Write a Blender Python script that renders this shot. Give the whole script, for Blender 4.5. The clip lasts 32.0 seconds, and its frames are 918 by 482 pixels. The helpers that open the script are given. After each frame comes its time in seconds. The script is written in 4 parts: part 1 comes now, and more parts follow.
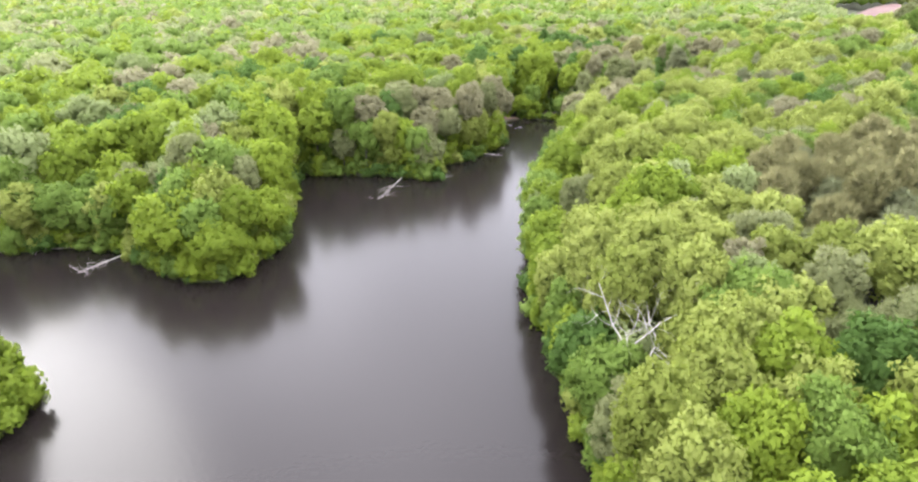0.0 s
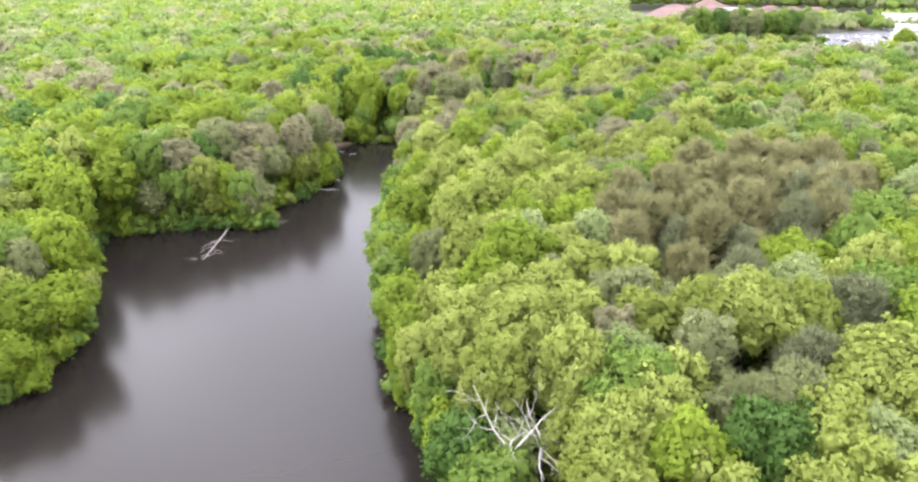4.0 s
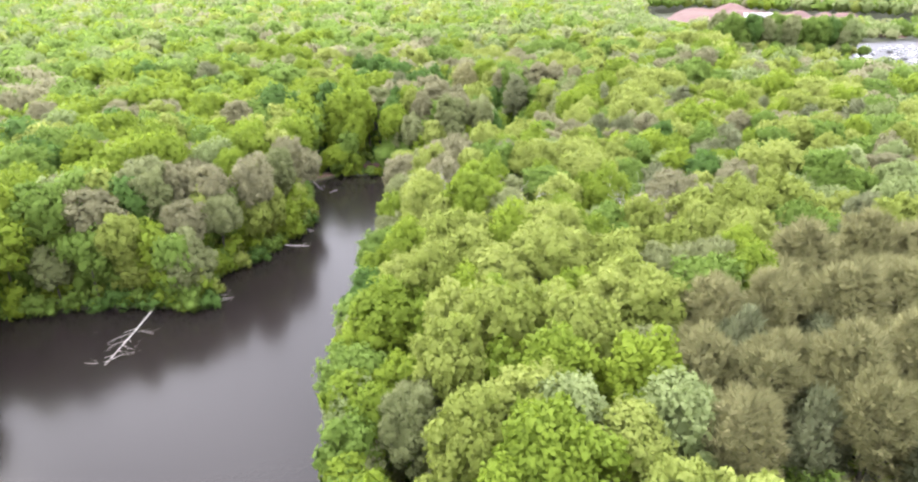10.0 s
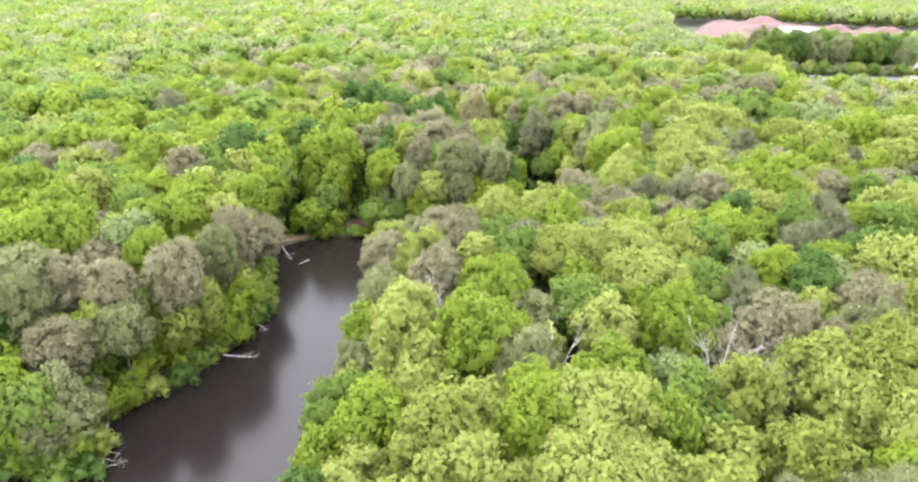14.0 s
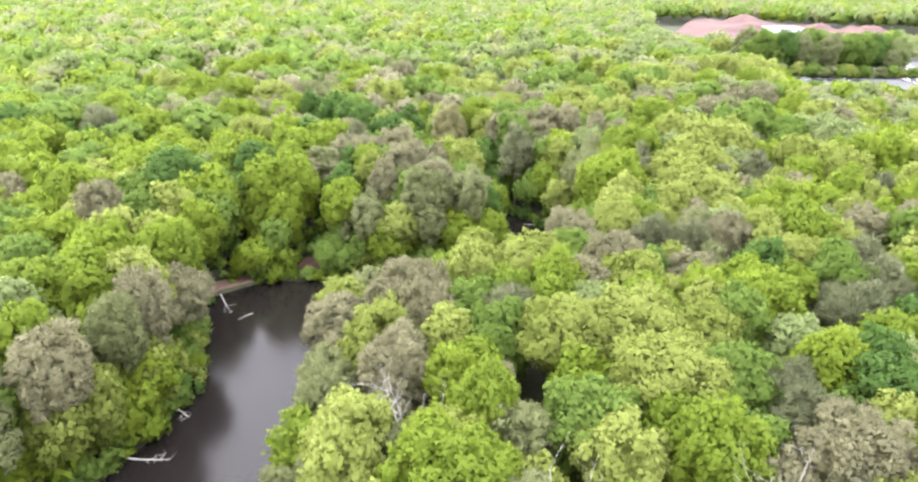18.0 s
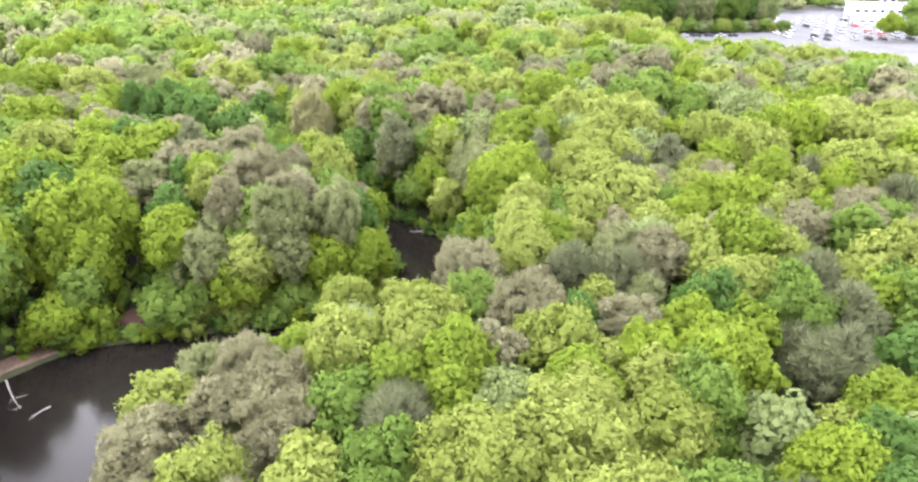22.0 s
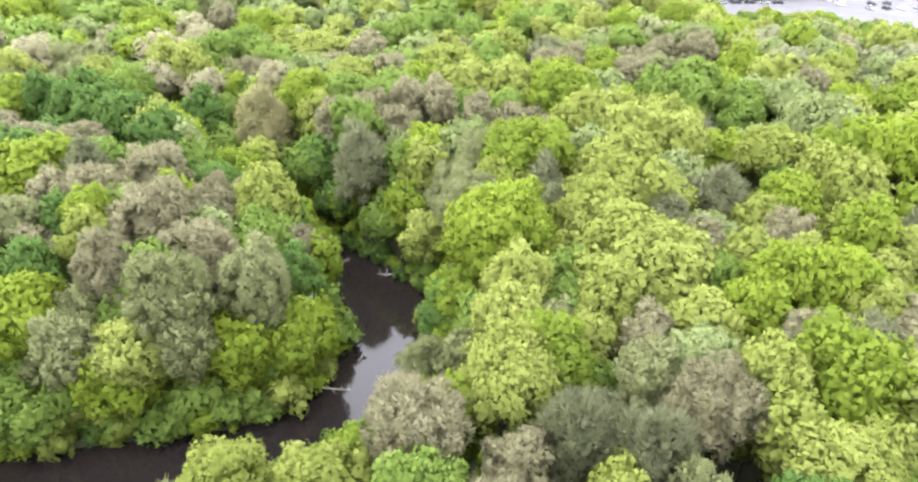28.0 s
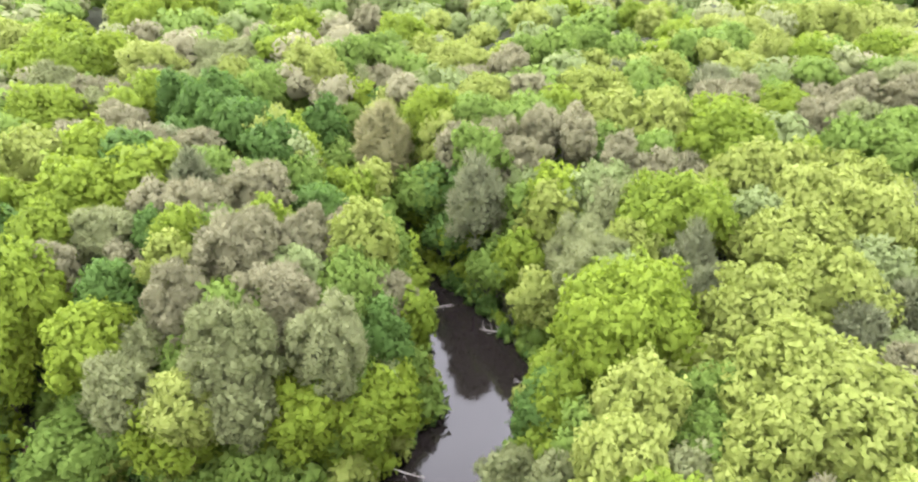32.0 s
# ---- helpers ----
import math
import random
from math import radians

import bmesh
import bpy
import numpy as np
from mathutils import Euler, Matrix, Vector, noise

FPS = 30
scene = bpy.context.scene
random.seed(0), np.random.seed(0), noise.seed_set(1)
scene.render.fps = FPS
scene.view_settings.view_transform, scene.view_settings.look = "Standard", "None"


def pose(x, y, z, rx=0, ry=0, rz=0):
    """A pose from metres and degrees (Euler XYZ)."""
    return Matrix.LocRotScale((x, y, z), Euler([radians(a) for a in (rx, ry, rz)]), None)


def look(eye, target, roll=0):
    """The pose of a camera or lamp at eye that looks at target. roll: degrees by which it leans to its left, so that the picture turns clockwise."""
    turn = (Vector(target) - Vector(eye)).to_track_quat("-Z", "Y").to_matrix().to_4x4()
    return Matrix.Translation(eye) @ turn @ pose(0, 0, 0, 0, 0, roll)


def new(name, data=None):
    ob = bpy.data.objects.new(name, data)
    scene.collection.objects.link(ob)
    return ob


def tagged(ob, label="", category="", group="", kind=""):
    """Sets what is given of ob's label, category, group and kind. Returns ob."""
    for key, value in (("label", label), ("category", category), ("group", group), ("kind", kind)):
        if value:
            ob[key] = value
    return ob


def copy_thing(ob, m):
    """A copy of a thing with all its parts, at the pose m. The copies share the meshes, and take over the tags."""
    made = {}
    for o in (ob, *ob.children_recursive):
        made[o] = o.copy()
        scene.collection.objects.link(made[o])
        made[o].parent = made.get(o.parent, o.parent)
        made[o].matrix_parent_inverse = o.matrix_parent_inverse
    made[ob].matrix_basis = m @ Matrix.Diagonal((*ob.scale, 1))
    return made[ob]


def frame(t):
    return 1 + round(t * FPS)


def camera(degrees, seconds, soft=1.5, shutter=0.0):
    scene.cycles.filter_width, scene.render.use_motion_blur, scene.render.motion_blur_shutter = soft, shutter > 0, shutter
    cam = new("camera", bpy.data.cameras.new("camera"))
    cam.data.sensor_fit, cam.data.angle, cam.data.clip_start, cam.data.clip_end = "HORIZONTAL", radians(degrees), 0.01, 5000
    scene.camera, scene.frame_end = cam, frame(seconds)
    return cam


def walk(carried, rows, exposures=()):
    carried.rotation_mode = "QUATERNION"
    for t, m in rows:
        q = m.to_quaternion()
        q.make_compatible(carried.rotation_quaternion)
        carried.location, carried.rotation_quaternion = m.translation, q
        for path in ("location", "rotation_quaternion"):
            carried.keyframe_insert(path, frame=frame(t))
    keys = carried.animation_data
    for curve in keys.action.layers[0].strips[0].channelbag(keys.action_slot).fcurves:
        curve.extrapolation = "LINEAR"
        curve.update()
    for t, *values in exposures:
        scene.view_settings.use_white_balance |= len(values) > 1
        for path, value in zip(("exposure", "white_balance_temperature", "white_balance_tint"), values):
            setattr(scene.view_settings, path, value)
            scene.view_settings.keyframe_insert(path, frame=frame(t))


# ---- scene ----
cam = camera(71.2, 32.0, soft=2.3)
METRES, EYE, TILT, LEAN, TURN = 180.0, 47.0, -23.0, 0.5, 0.0
EXPOSURE = 2.61
ROWS = [
    (0.0, 0.0, 0.0, 0.0, -0.0, 0.0, -0.0),
    (0.5, -0.0002, 0.006, 0.0082, 0.11, 0.04, -0.1),
    (1.0, -0.0004, 0.0116, 0.0157, 0.23, 0.07, -0.21),
    (1.5, -0.0006, 0.0178, 0.0243, 0.37, 0.09, -0.31),
    (2.0, -0.0005, 0.0237, 0.032, 0.11, 0.1, -0.22),
    (2.5, 0.0003, 0.0298, 0.0386, -5.08, -0.04, 2.13),
    (3.0, 0.0002, 0.0357, 0.0448, -11.57, -0.53, 5.03),
    (3.5, 0.0006, 0.0426, 0.0487, -13.45, -0.72, 5.84),
    (4.0, 0.0019, 0.0498, 0.0519, -14.11, -0.79, 6.09),
    (4.5, 0.0037, 0.0572, 0.0551, -14.43, -0.79, 6.2),
    (6.5, 0.0165, 0.0945, 0.0712, -14.67, -1.02, 6.02),
    (7.0, 0.0213, 0.1107, 0.0781, -14.68, -1.05, 5.92),
    (7.5, 0.0264, 0.1285, 0.0856, -14.72, -1.08, 5.86),
    (8.0, 0.0322, 0.1483, 0.094, -14.19, -1.03, 5.54),
    (8.5, 0.0387, 0.1694, 0.1028, -14.07, -1.0, 5.47),
    (9.0, 0.0454, 0.1912, 0.1119, -13.96, -0.98, 5.38),
    (9.5, 0.0524, 0.2135, 0.1213, -13.83, -0.93, 5.27),
    (10.0, 0.0597, 0.2361, 0.131, -13.67, -0.88, 5.17),
    (10.5, 0.0675, 0.2588, 0.1408, -13.52, -0.78, 5.04),
    (11.0, 0.0755, 0.2816, 0.1516, -13.36, -0.7, 4.92),
    (11.5, 0.0831, 0.3039, 0.1632, -13.23, -0.64, 4.83),
    (12.0, 0.0906, 0.3269, 0.1742, -13.08, -0.56, 4.73),
    (12.5, 0.0981, 0.3502, 0.1841, -12.95, -0.48, 4.63),
    (13.0, 0.1055, 0.373, 0.1943, -12.83, -0.43, 4.54),
    (13.5, 0.113, 0.3957, 0.2042, -12.68, -0.33, 4.44),
    (14.0, 0.1203, 0.4181, 0.214, -12.54, -0.22, 4.39),
    (14.5, 0.1269, 0.4373, 0.2224, -12.38, -0.17, 4.37),
    (16.5, 0.146, 0.4866, 0.2436, -11.76, -0.31, 4.13),
    (17.0, 0.1497, 0.4971, 0.2481, -12.03, -0.32, 4.18),
    (17.5, 0.1528, 0.5085, 0.253, -13.54, -0.44, 4.8),
    (18.0, 0.1559, 0.52, 0.258, -14.34, -0.53, 5.16),
    (18.5, 0.1601, 0.5325, 0.2632, -15.65, -0.73, 5.71),
    (19.0, 0.1645, 0.5458, 0.269, -20.9, -1.45, 7.98),
    (19.5, 0.1698, 0.5602, 0.2752, -23.41, -1.89, 9.06),
    (20.0, 0.1765, 0.575, 0.2816, -24.02, -2.03, 9.3),
    (20.5, 0.1841, 0.5902, 0.288, -24.28, -2.11, 9.42),
    (21.0, 0.1927, 0.6057, 0.2939, -24.36, -3.68, 9.47),
    (21.5, 0.2016, 0.6208, 0.3006, -24.31, -5.24, 9.48),
    (22.0, 0.2106, 0.6347, 0.3069, -24.19, -5.2, 9.43),
    (22.5, 0.2203, 0.6485, 0.3123, -24.07, -5.1, 9.43),
    (23.0, 0.2295, 0.6612, 0.3179, -23.96, -5.03, 9.4),
    (23.5, 0.2378, 0.6726, 0.3227, -23.85, -5.91, 9.34),
    (24.0, 0.2472, 0.685, 0.3277, -23.7, -7.86, 9.3),
    (24.5, 0.2553, 0.6958, 0.3324, -23.62, -8.84, 9.24),
    (25.0, 0.2632, 0.7061, 0.3369, -23.51, -8.8, 9.15),
    (25.5, 0.2708, 0.716, 0.3412, -23.42, -8.78, 9.08),
    (27.5, 0.3024, 0.7557, 0.3572, -22.95, -8.65, 8.81),
    (28.0, 0.3093, 0.7644, 0.3599, -22.65, -8.56, 8.66),
    (28.5, 0.3154, 0.7718, 0.363, -18.59, -8.03, 6.93),
    (29.0, 0.321, 0.7778, 0.3652, -14.12, -7.55, 4.94),
    (29.5, 0.3258, 0.7831, 0.3675, -12.64, -7.47, 4.28),
    (30.0, 0.3299, 0.7894, 0.3705, -11.76, -7.42, 3.9),
    (30.5, 0.3336, 0.7974, 0.3741, -11.12, -7.38, 3.61),
    (31.0, 0.3375, 0.807, 0.3786, -10.64, -7.37, 3.43),
    (31.5, 0.3415, 0.8186, 0.3836, -10.4, -7.35, 3.33),
    (32.0, 0.3455, 0.8309, 0.389, -10.14, -7.31, 3.21),
]
walk(cam, [(t, pose(0, 0, EYE, TILT, LEAN, TURN) @ pose(METRES * x, METRES * y, METRES * z, 90 + pitch, roll, yaw)) for t, x, y, z, yaw, pitch, roll in ROWS],
     [(0.0, EXPOSURE), (8.0, EXPOSURE + 0.08), (14.0, EXPOSURE + 0.14), (24.0, EXPOSURE + 0.2), (32.0, EXPOSURE + 0.24)])

# ---- light: a bright overcast sky, the sun behind thin cloud ahead and to the left ----
SUN_AZIMUTH, SUN_HEIGHT = -49.0, 37.0   # degrees from +y towards +x; above the horizon
world = bpy.data.worlds.new("overcast_sky")
scene.world = world
world.use_nodes = True
wn, wl = world.node_tree.nodes, world.node_tree.links
wn.clear()
sky = wn.new("ShaderNodeTexSky")
sky.sky_type, sky.sun_disc = "NISHITA", False
sky.sun_elevation, sky.sun_rotation = radians(SUN_HEIGHT), radians(SUN_AZIMUTH)
sky.air_density, sky.dust_density = 1.0, 3.0
pale = wn.new("ShaderNodeHueSaturation")
pale.inputs["Saturation"].default_value = 0.35
wl.new(sky.outputs[0], pale.inputs["Color"])
spot = wn.new("ShaderNodeTexCoord")
cloud = wn.new("ShaderNodeTexNoise")
cloud.inputs["Scale"].default_value, cloud.inputs["Detail"].default_value = 2.2, 5.0
wl.new(spot.outputs["Generated"], cloud.inputs["Vector"])
ramp = wn.new("ShaderNodeValToRGB")
ramp.color_ramp.elements[0].position, ramp.color_ramp.elements[0].color = 0.32, (6.3, 6.3, 7.3, 1)
ramp.color_ramp.elements[1].position, ramp.color_ramp.elements[1].color = 0.68, (12.8, 12.6, 14.0, 1)
wl.new(cloud.outputs["Fac"], ramp.inputs["Fac"])
both = wn.new("ShaderNodeMix")
both.data_type = "RGBA"
both.inputs["Factor"].default_value = 0.9
wl.new(pale.outputs[0], both.inputs["A"])
wl.new(ramp.outputs[0], both.inputs["B"])
# an overcast sky is darkest at the horizon and brightest overhead
rise = wn.new("ShaderNodeSeparateXYZ")
wl.new(spot.outputs["Generated"], rise.inputs[0])
lift = wn.new("ShaderNodeMapRange")
lift.inputs["From Min"].default_value, lift.inputs["From Max"].default_value = 0.0, 1.0
lift.inputs["To Min"].default_value, lift.inputs["To Max"].default_value = 0.52, 1.10
wl.new(rise.outputs["Z"], lift.inputs["Value"])
veil = wn.new("ShaderNodeVectorMath")
veil.operation = "SCALE"
wl.new(both.outputs["Result"], veil.inputs[0])
wl.new(lift.outputs[0], veil.inputs["Scale"])
back = wn.new("ShaderNodeBackground")
back.inputs["Strength"].default_value = 0.14
wl.new(veil.outputs[0], back.inputs["Color"])
wout = wn.new("ShaderNodeOutputWorld")
wl.new(back.outputs[0], wout.inputs["Surface"])

sun = new("sun", bpy.data.lights.new("sun", "SUN"))
sun.data.energy, sun.data.angle, sun.data.color = 0.4, radians(33), (1.0, 0.97, 0.92)
az, el = radians(SUN_AZIMUTH), radians(SUN_HEIGHT)
to_sun = Vector((math.sin(az) * math.cos(el), math.cos(az) * math.cos(el), math.sin(el)))
sun.matrix_world = look(to_sun * 400, (0, 0, 0))


# ---- materials ----
def blank(name):
    m = bpy.data.materials.new(name)
    m.use_nodes = True
    m.node_tree.nodes.clear()
    return m, m.node_tree.nodes, m.node_tree.links


def leaf_material(name, dark, light, through_leaf=0.57, spread=0.5, bump=0.5):
    """Foliage: a colour between dark and light by plant, by patch and by leaf, with some light coming through."""
    m, n, l = blank(name)
    info, geo, tc = n.new("ShaderNodeObjectInfo"), n.new("ShaderNodeNewGeometry"), n.new("ShaderNodeTexCoord")
    patch, grain = n.new("ShaderNodeTexNoise"), n.new("ShaderNodeTexNoise")
    patch.inputs["Scale"].default_value, grain.inputs["Scale"].default_value = 0.16, 3.5
    grain.inputs["Detail"].default_value = 4
    for t in (patch, grain):
        l.new(geo.outputs["Position"], t.inputs["Vector"])
    total = n.new("ShaderNodeMath")
    total.operation = "MULTIPLY_ADD"
    l.new(info.outputs["Random"], total.inputs[0])
    total.inputs[1].default_value = spread
    leaf = n.new("ShaderNodeMath")
    leaf.operation = "MULTIPLY_ADD"
    l.new(geo.outputs["Random Per Island"], leaf.inputs[0])
    leaf.inputs[1].default_value = 0.36
    pm = n.new("ShaderNodeMath")
    pm.operation = "MULTIPLY_ADD"
    l.new(patch.outputs["Fac"], pm.inputs[0])
    pm.inputs[1].default_value, pm.inputs[2].default_value = 0.9, -0.30 - spread * 0.4
    l.new(pm.outputs[0], leaf.inputs[2])
    l.new(leaf.outputs[0], total.inputs[2])
    more = n.new("ShaderNodeMath")
    more.operation = "MULTIPLY_ADD"
    l.new(grain.outputs["Fac"], more.inputs[0])
    more.inputs[1].default_value = 0.40
    l.new(total.outputs[0], more.inputs[2])
    mix = n.new("ShaderNodeMix")
    mix.data_type = "RGBA"
    l.new(more.outputs[0], mix.inputs["Factor"])
    mix.inputs["A"].default_value, mix.inputs["B"].default_value = (*dark, 1), (*light, 1)
    b = n.new("ShaderNodeBump")
    b.inputs["Strength"].default_value, b.inputs["Distance"].default_value = bump, 0.3
    l.new(grain.outputs["Fac"], b.inputs["Height"])
    p = n.new("ShaderNodeBsdfPrincipled")
    p.inputs["Roughness"].default_value, p.inputs["Specular IOR Level"].default_value = 0.65, 0.15
    tr = n.new("ShaderNodeBsdfTranslucent")
    sh = n.new("ShaderNodeMixShader")
    sh.inputs[0].default_value = through_leaf
    l.new(mix.outputs["Result"], p.inputs["Base Color"])
    l.new(mix.outputs["Result"], tr.inputs["Color"])
    l.new(b.outputs[0], p.inputs["Normal"])
    l.new(p.outputs[0], sh.inputs[1])
    l.new(tr.outputs[0], sh.inputs[2])
    out = n.new("ShaderNodeOutputMaterial")
    l.new(sh.outputs[0], out.inputs["Surface"])
    return m


def plain_material(name, a, b, scale=1.0, rough=0.8, bump=0.2, metal=0.0, fine=6.0):
    """A surface that varies between two colours at two scales, with a little relief."""
    m, n, l = blank(name)
    geo, info = n.new("ShaderNodeNewGeometry"), n.new("ShaderNodeObjectInfo")
    big, small = n.new("ShaderNodeTexNoise"), n.new("ShaderNodeTexNoise")
    big.inputs["Scale"].default_value, small.inputs["Scale"].default_value = scale, scale * fine
    big.inputs["Detail"].default_value = small.inputs["Detail"].default_value = 5
    for t in (big, small):
        l.new(geo.outputs["Position"], t.inputs["Vector"])
    s = n.new("ShaderNodeMath")
    s.operation = "ADD"
    l.new(big.outputs["Fac"], s.inputs[0])
    l.new(small.outputs["Fac"], s.inputs[1])
    r = n.new("ShaderNodeMapRange")
    r.inputs["From Min"].default_value, r.inputs["From Max"].default_value = 0.7, 1.3
    l.new(s.outputs[0], r.inputs["Value"])
    mix = n.new("ShaderNodeMix")
    mix.data_type = "RGBA"
    l.new(r.outputs[0], mix.inputs["Factor"])
    mix.inputs["A"].default_value, mix.inputs["B"].default_value = (*a, 1), (*b, 1)
    bp = n.new("ShaderNodeBump")
    bp.inputs["Strength"].default_value, bp.inputs["Distance"].default_value = bump, 0.1
    l.new(small.outputs["Fac"], bp.inputs["Height"])
    p = n.new("ShaderNodeBsdfPrincipled")
    p.inputs["Roughness"].default_value, p.inputs["Metallic"].default_value = rough, metal
    l.new(mix.outputs["Result"], p.inputs["Base Color"])
    l.new(bp.outputs[0], p.inputs["Normal"])
    out = n.new("ShaderNodeOutputMaterial")
    l.new(p.outputs[0], out.inputs["Surface"])
    return m


def water_material():
    """Still, peat-brown pond water with faint ripples."""
    m, n, l = blank("pond_water")
    geo = n.new("ShaderNodeNewGeometry")
    ripple, swell = n.new("ShaderNodeTexNoise"), n.new("ShaderNodeTexNoise")
    ripple.inputs["Scale"].default_value, ripple.inputs["Detail"].default_value = 1.6, 3
    swell.inputs["Scale"].default_value = 0.12
    for t in (ripple, swell):
        l.new(geo.outputs["Position"], t.inputs["Vector"])
    gust = n.new("ShaderNodeMath")
    gust.operation = "MULTIPLY"
    l.new(ripple.outputs["Fac"], gust.inputs[0])
    l.new(swell.outputs["Fac"], gust.inputs[1])
    b = n.new("ShaderNodeBump")
    b.inputs["Distance"].default_value = 0.06
    l.new(gust.outputs[0], b.inputs["Height"])
    p = n.new("ShaderNodeBsdfPrincipled")
    p.inputs["Base Color"].default_value = (0.010, 0.008, 0.0075, 1)
    p.inputs["IOR"].default_value = 1.333
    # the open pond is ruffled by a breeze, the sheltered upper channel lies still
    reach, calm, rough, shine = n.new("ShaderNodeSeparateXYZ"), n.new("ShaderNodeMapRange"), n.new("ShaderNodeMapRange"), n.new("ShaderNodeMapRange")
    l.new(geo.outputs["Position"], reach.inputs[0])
    # shine is set by reach: sky reflection dimmed on the pond, boosted upstream
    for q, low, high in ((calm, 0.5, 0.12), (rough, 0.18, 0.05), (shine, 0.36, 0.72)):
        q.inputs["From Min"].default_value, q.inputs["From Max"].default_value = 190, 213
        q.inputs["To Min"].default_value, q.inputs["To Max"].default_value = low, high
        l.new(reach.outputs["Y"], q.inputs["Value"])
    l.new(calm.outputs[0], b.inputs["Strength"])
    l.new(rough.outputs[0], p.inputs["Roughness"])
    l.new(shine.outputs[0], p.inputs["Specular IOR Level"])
    l.new(b.outputs[0], p.inputs["Normal"])
    out = n.new("ShaderNodeOutputMaterial")
    l.new(p.outputs[0], out.inputs["Surface"])
    return m


LEAVES = {
    "Y": leaf_material("yellow_green_leaves", (0.128, 0.186, 0.022), (0.206, 0.275, 0.030)),
    "L": leaf_material("pale_green_leaves", (0.148, 0.188, 0.029), (0.288, 0.330, 0.086)),
    "G": leaf_material("green_leaves", (0.104, 0.166, 0.028), (0.168, 0.244, 0.049)),
    # pale silver trees; their pallor also stands in for haze over the far wood
    "W": leaf_material("haze_silver_green_leaves", (0.142, 0.186, 0.058), (0.256, 0.304, 0.128)),
    "D": leaf_material("deep_green_leaves", (0.056, 0.108, 0.021), (0.102, 0.178, 0.038)),
    "S": leaf_material("sage_buds", (0.162, 0.186, 0.074), (0.252, 0.274, 0.126)),
    "B": leaf_material("grey_brown_twigs", (0.180, 0.178, 0.096), (0.282, 0.270, 0.156)),
    "P": leaf_material("grey_green_needles", (0.150, 0.170, 0.084), (0.236, 0.254, 0.136)),
    "C": leaf_material("olive_brown_needles", (0.205, 0.202, 0.088), (0.312, 0.300, 0.142)),
}
BARK = plain_material("bark", (0.04, 0.034, 0.027), (0.13, 0.115, 0.095), 1.5, 0.9, 0.6)
DEAD = plain_material("bleached_dead_wood", (0.22, 0.205, 0.18), (0.44, 0.415, 0.37), 1.2, 0.8, 0.4)
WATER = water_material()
SOIL = plain_material("forest_floor", (0.018, 0.026, 0.008), (0.045, 0.046, 0.020), 0.25, 0.95, 0.8)
RED_SOIL = plain_material("bare_red_soil", (0.040, 0.013, 0.010), (0.100, 0.050, 0.040), 0.05, 0.95, 0.6)
SAND = plain_material("wet_red_sand", (0.075, 0.045, 0.03), (0.17, 0.11, 0.08), 0.6, 0.8, 0.4)
ASPHALT = plain_material("asphalt", (0.05, 0.05, 0.054), (0.092, 0.091, 0.096), 0.1, 0.95, 0.2)
WHITE = plain_material("white_cladding", (0.40, 0.40, 0.42), (0.60, 0.60, 0.60), 0.3, 0.6, 0.05)
ROOF = plain_material("pale_roof_membrane", (0.16, 0.16, 0.17), (0.42, 0.42, 0.43), 0.15, 0.6, 0.1)
GLASS = plain_material("dark_glass", (0.02, 0.025, 0.03), (0.05, 0.055, 0.06), 1.0, 0.1, 0.0)
RUBBER = plain_material("rubber", (0.015, 0.015, 0.015), (0.03, 0.03, 0.03), 2.0, 0.9, 0.2)


# ---- building helpers ----
def mesh_of(name, verts, faces, material, smooth=False):
    me = bpy.data.meshes.new(name)
    me.from_pydata([tuple(v) for v in verts], [], [tuple(f) for f in faces])
    me.materials.append(material)
    if smooth:
        me.polygons.foreach_set("use_smooth", np.ones(len(me.polygons), dtype=bool))
    me.update()
    return me


def part(name, data, parent, label="", at=None):
    """Links mesh data (or a bmesh and its material) as one object under a thing or a part."""
    if isinstance(data, tuple):
        bm, material = data
        me = bpy.data.meshes.new(name)
        bm.to_mesh(me)
        bm.free()
        me.materials.append(material)
        data = me
    ob = new(name, data)
    ob.parent = parent
    if at is not None:
        ob.matrix_basis = at
    return tagged(ob, label) if label else ob


def box(bm, cx, cy, cz, sx, sy, sz, bevel=0.0):
    got = bmesh.ops.create_cube(bm, size=1.0, matrix=Matrix.LocRotScale((cx, cy, cz), None, (sx, sy, sz)))
    if bevel:
        edges = {e for v in got["verts"] for e in v.link_edges}
        bmesh.ops.bevel(bm, geom=list(edges), offset=bevel, segments=2, affect="EDGES")
    return bm


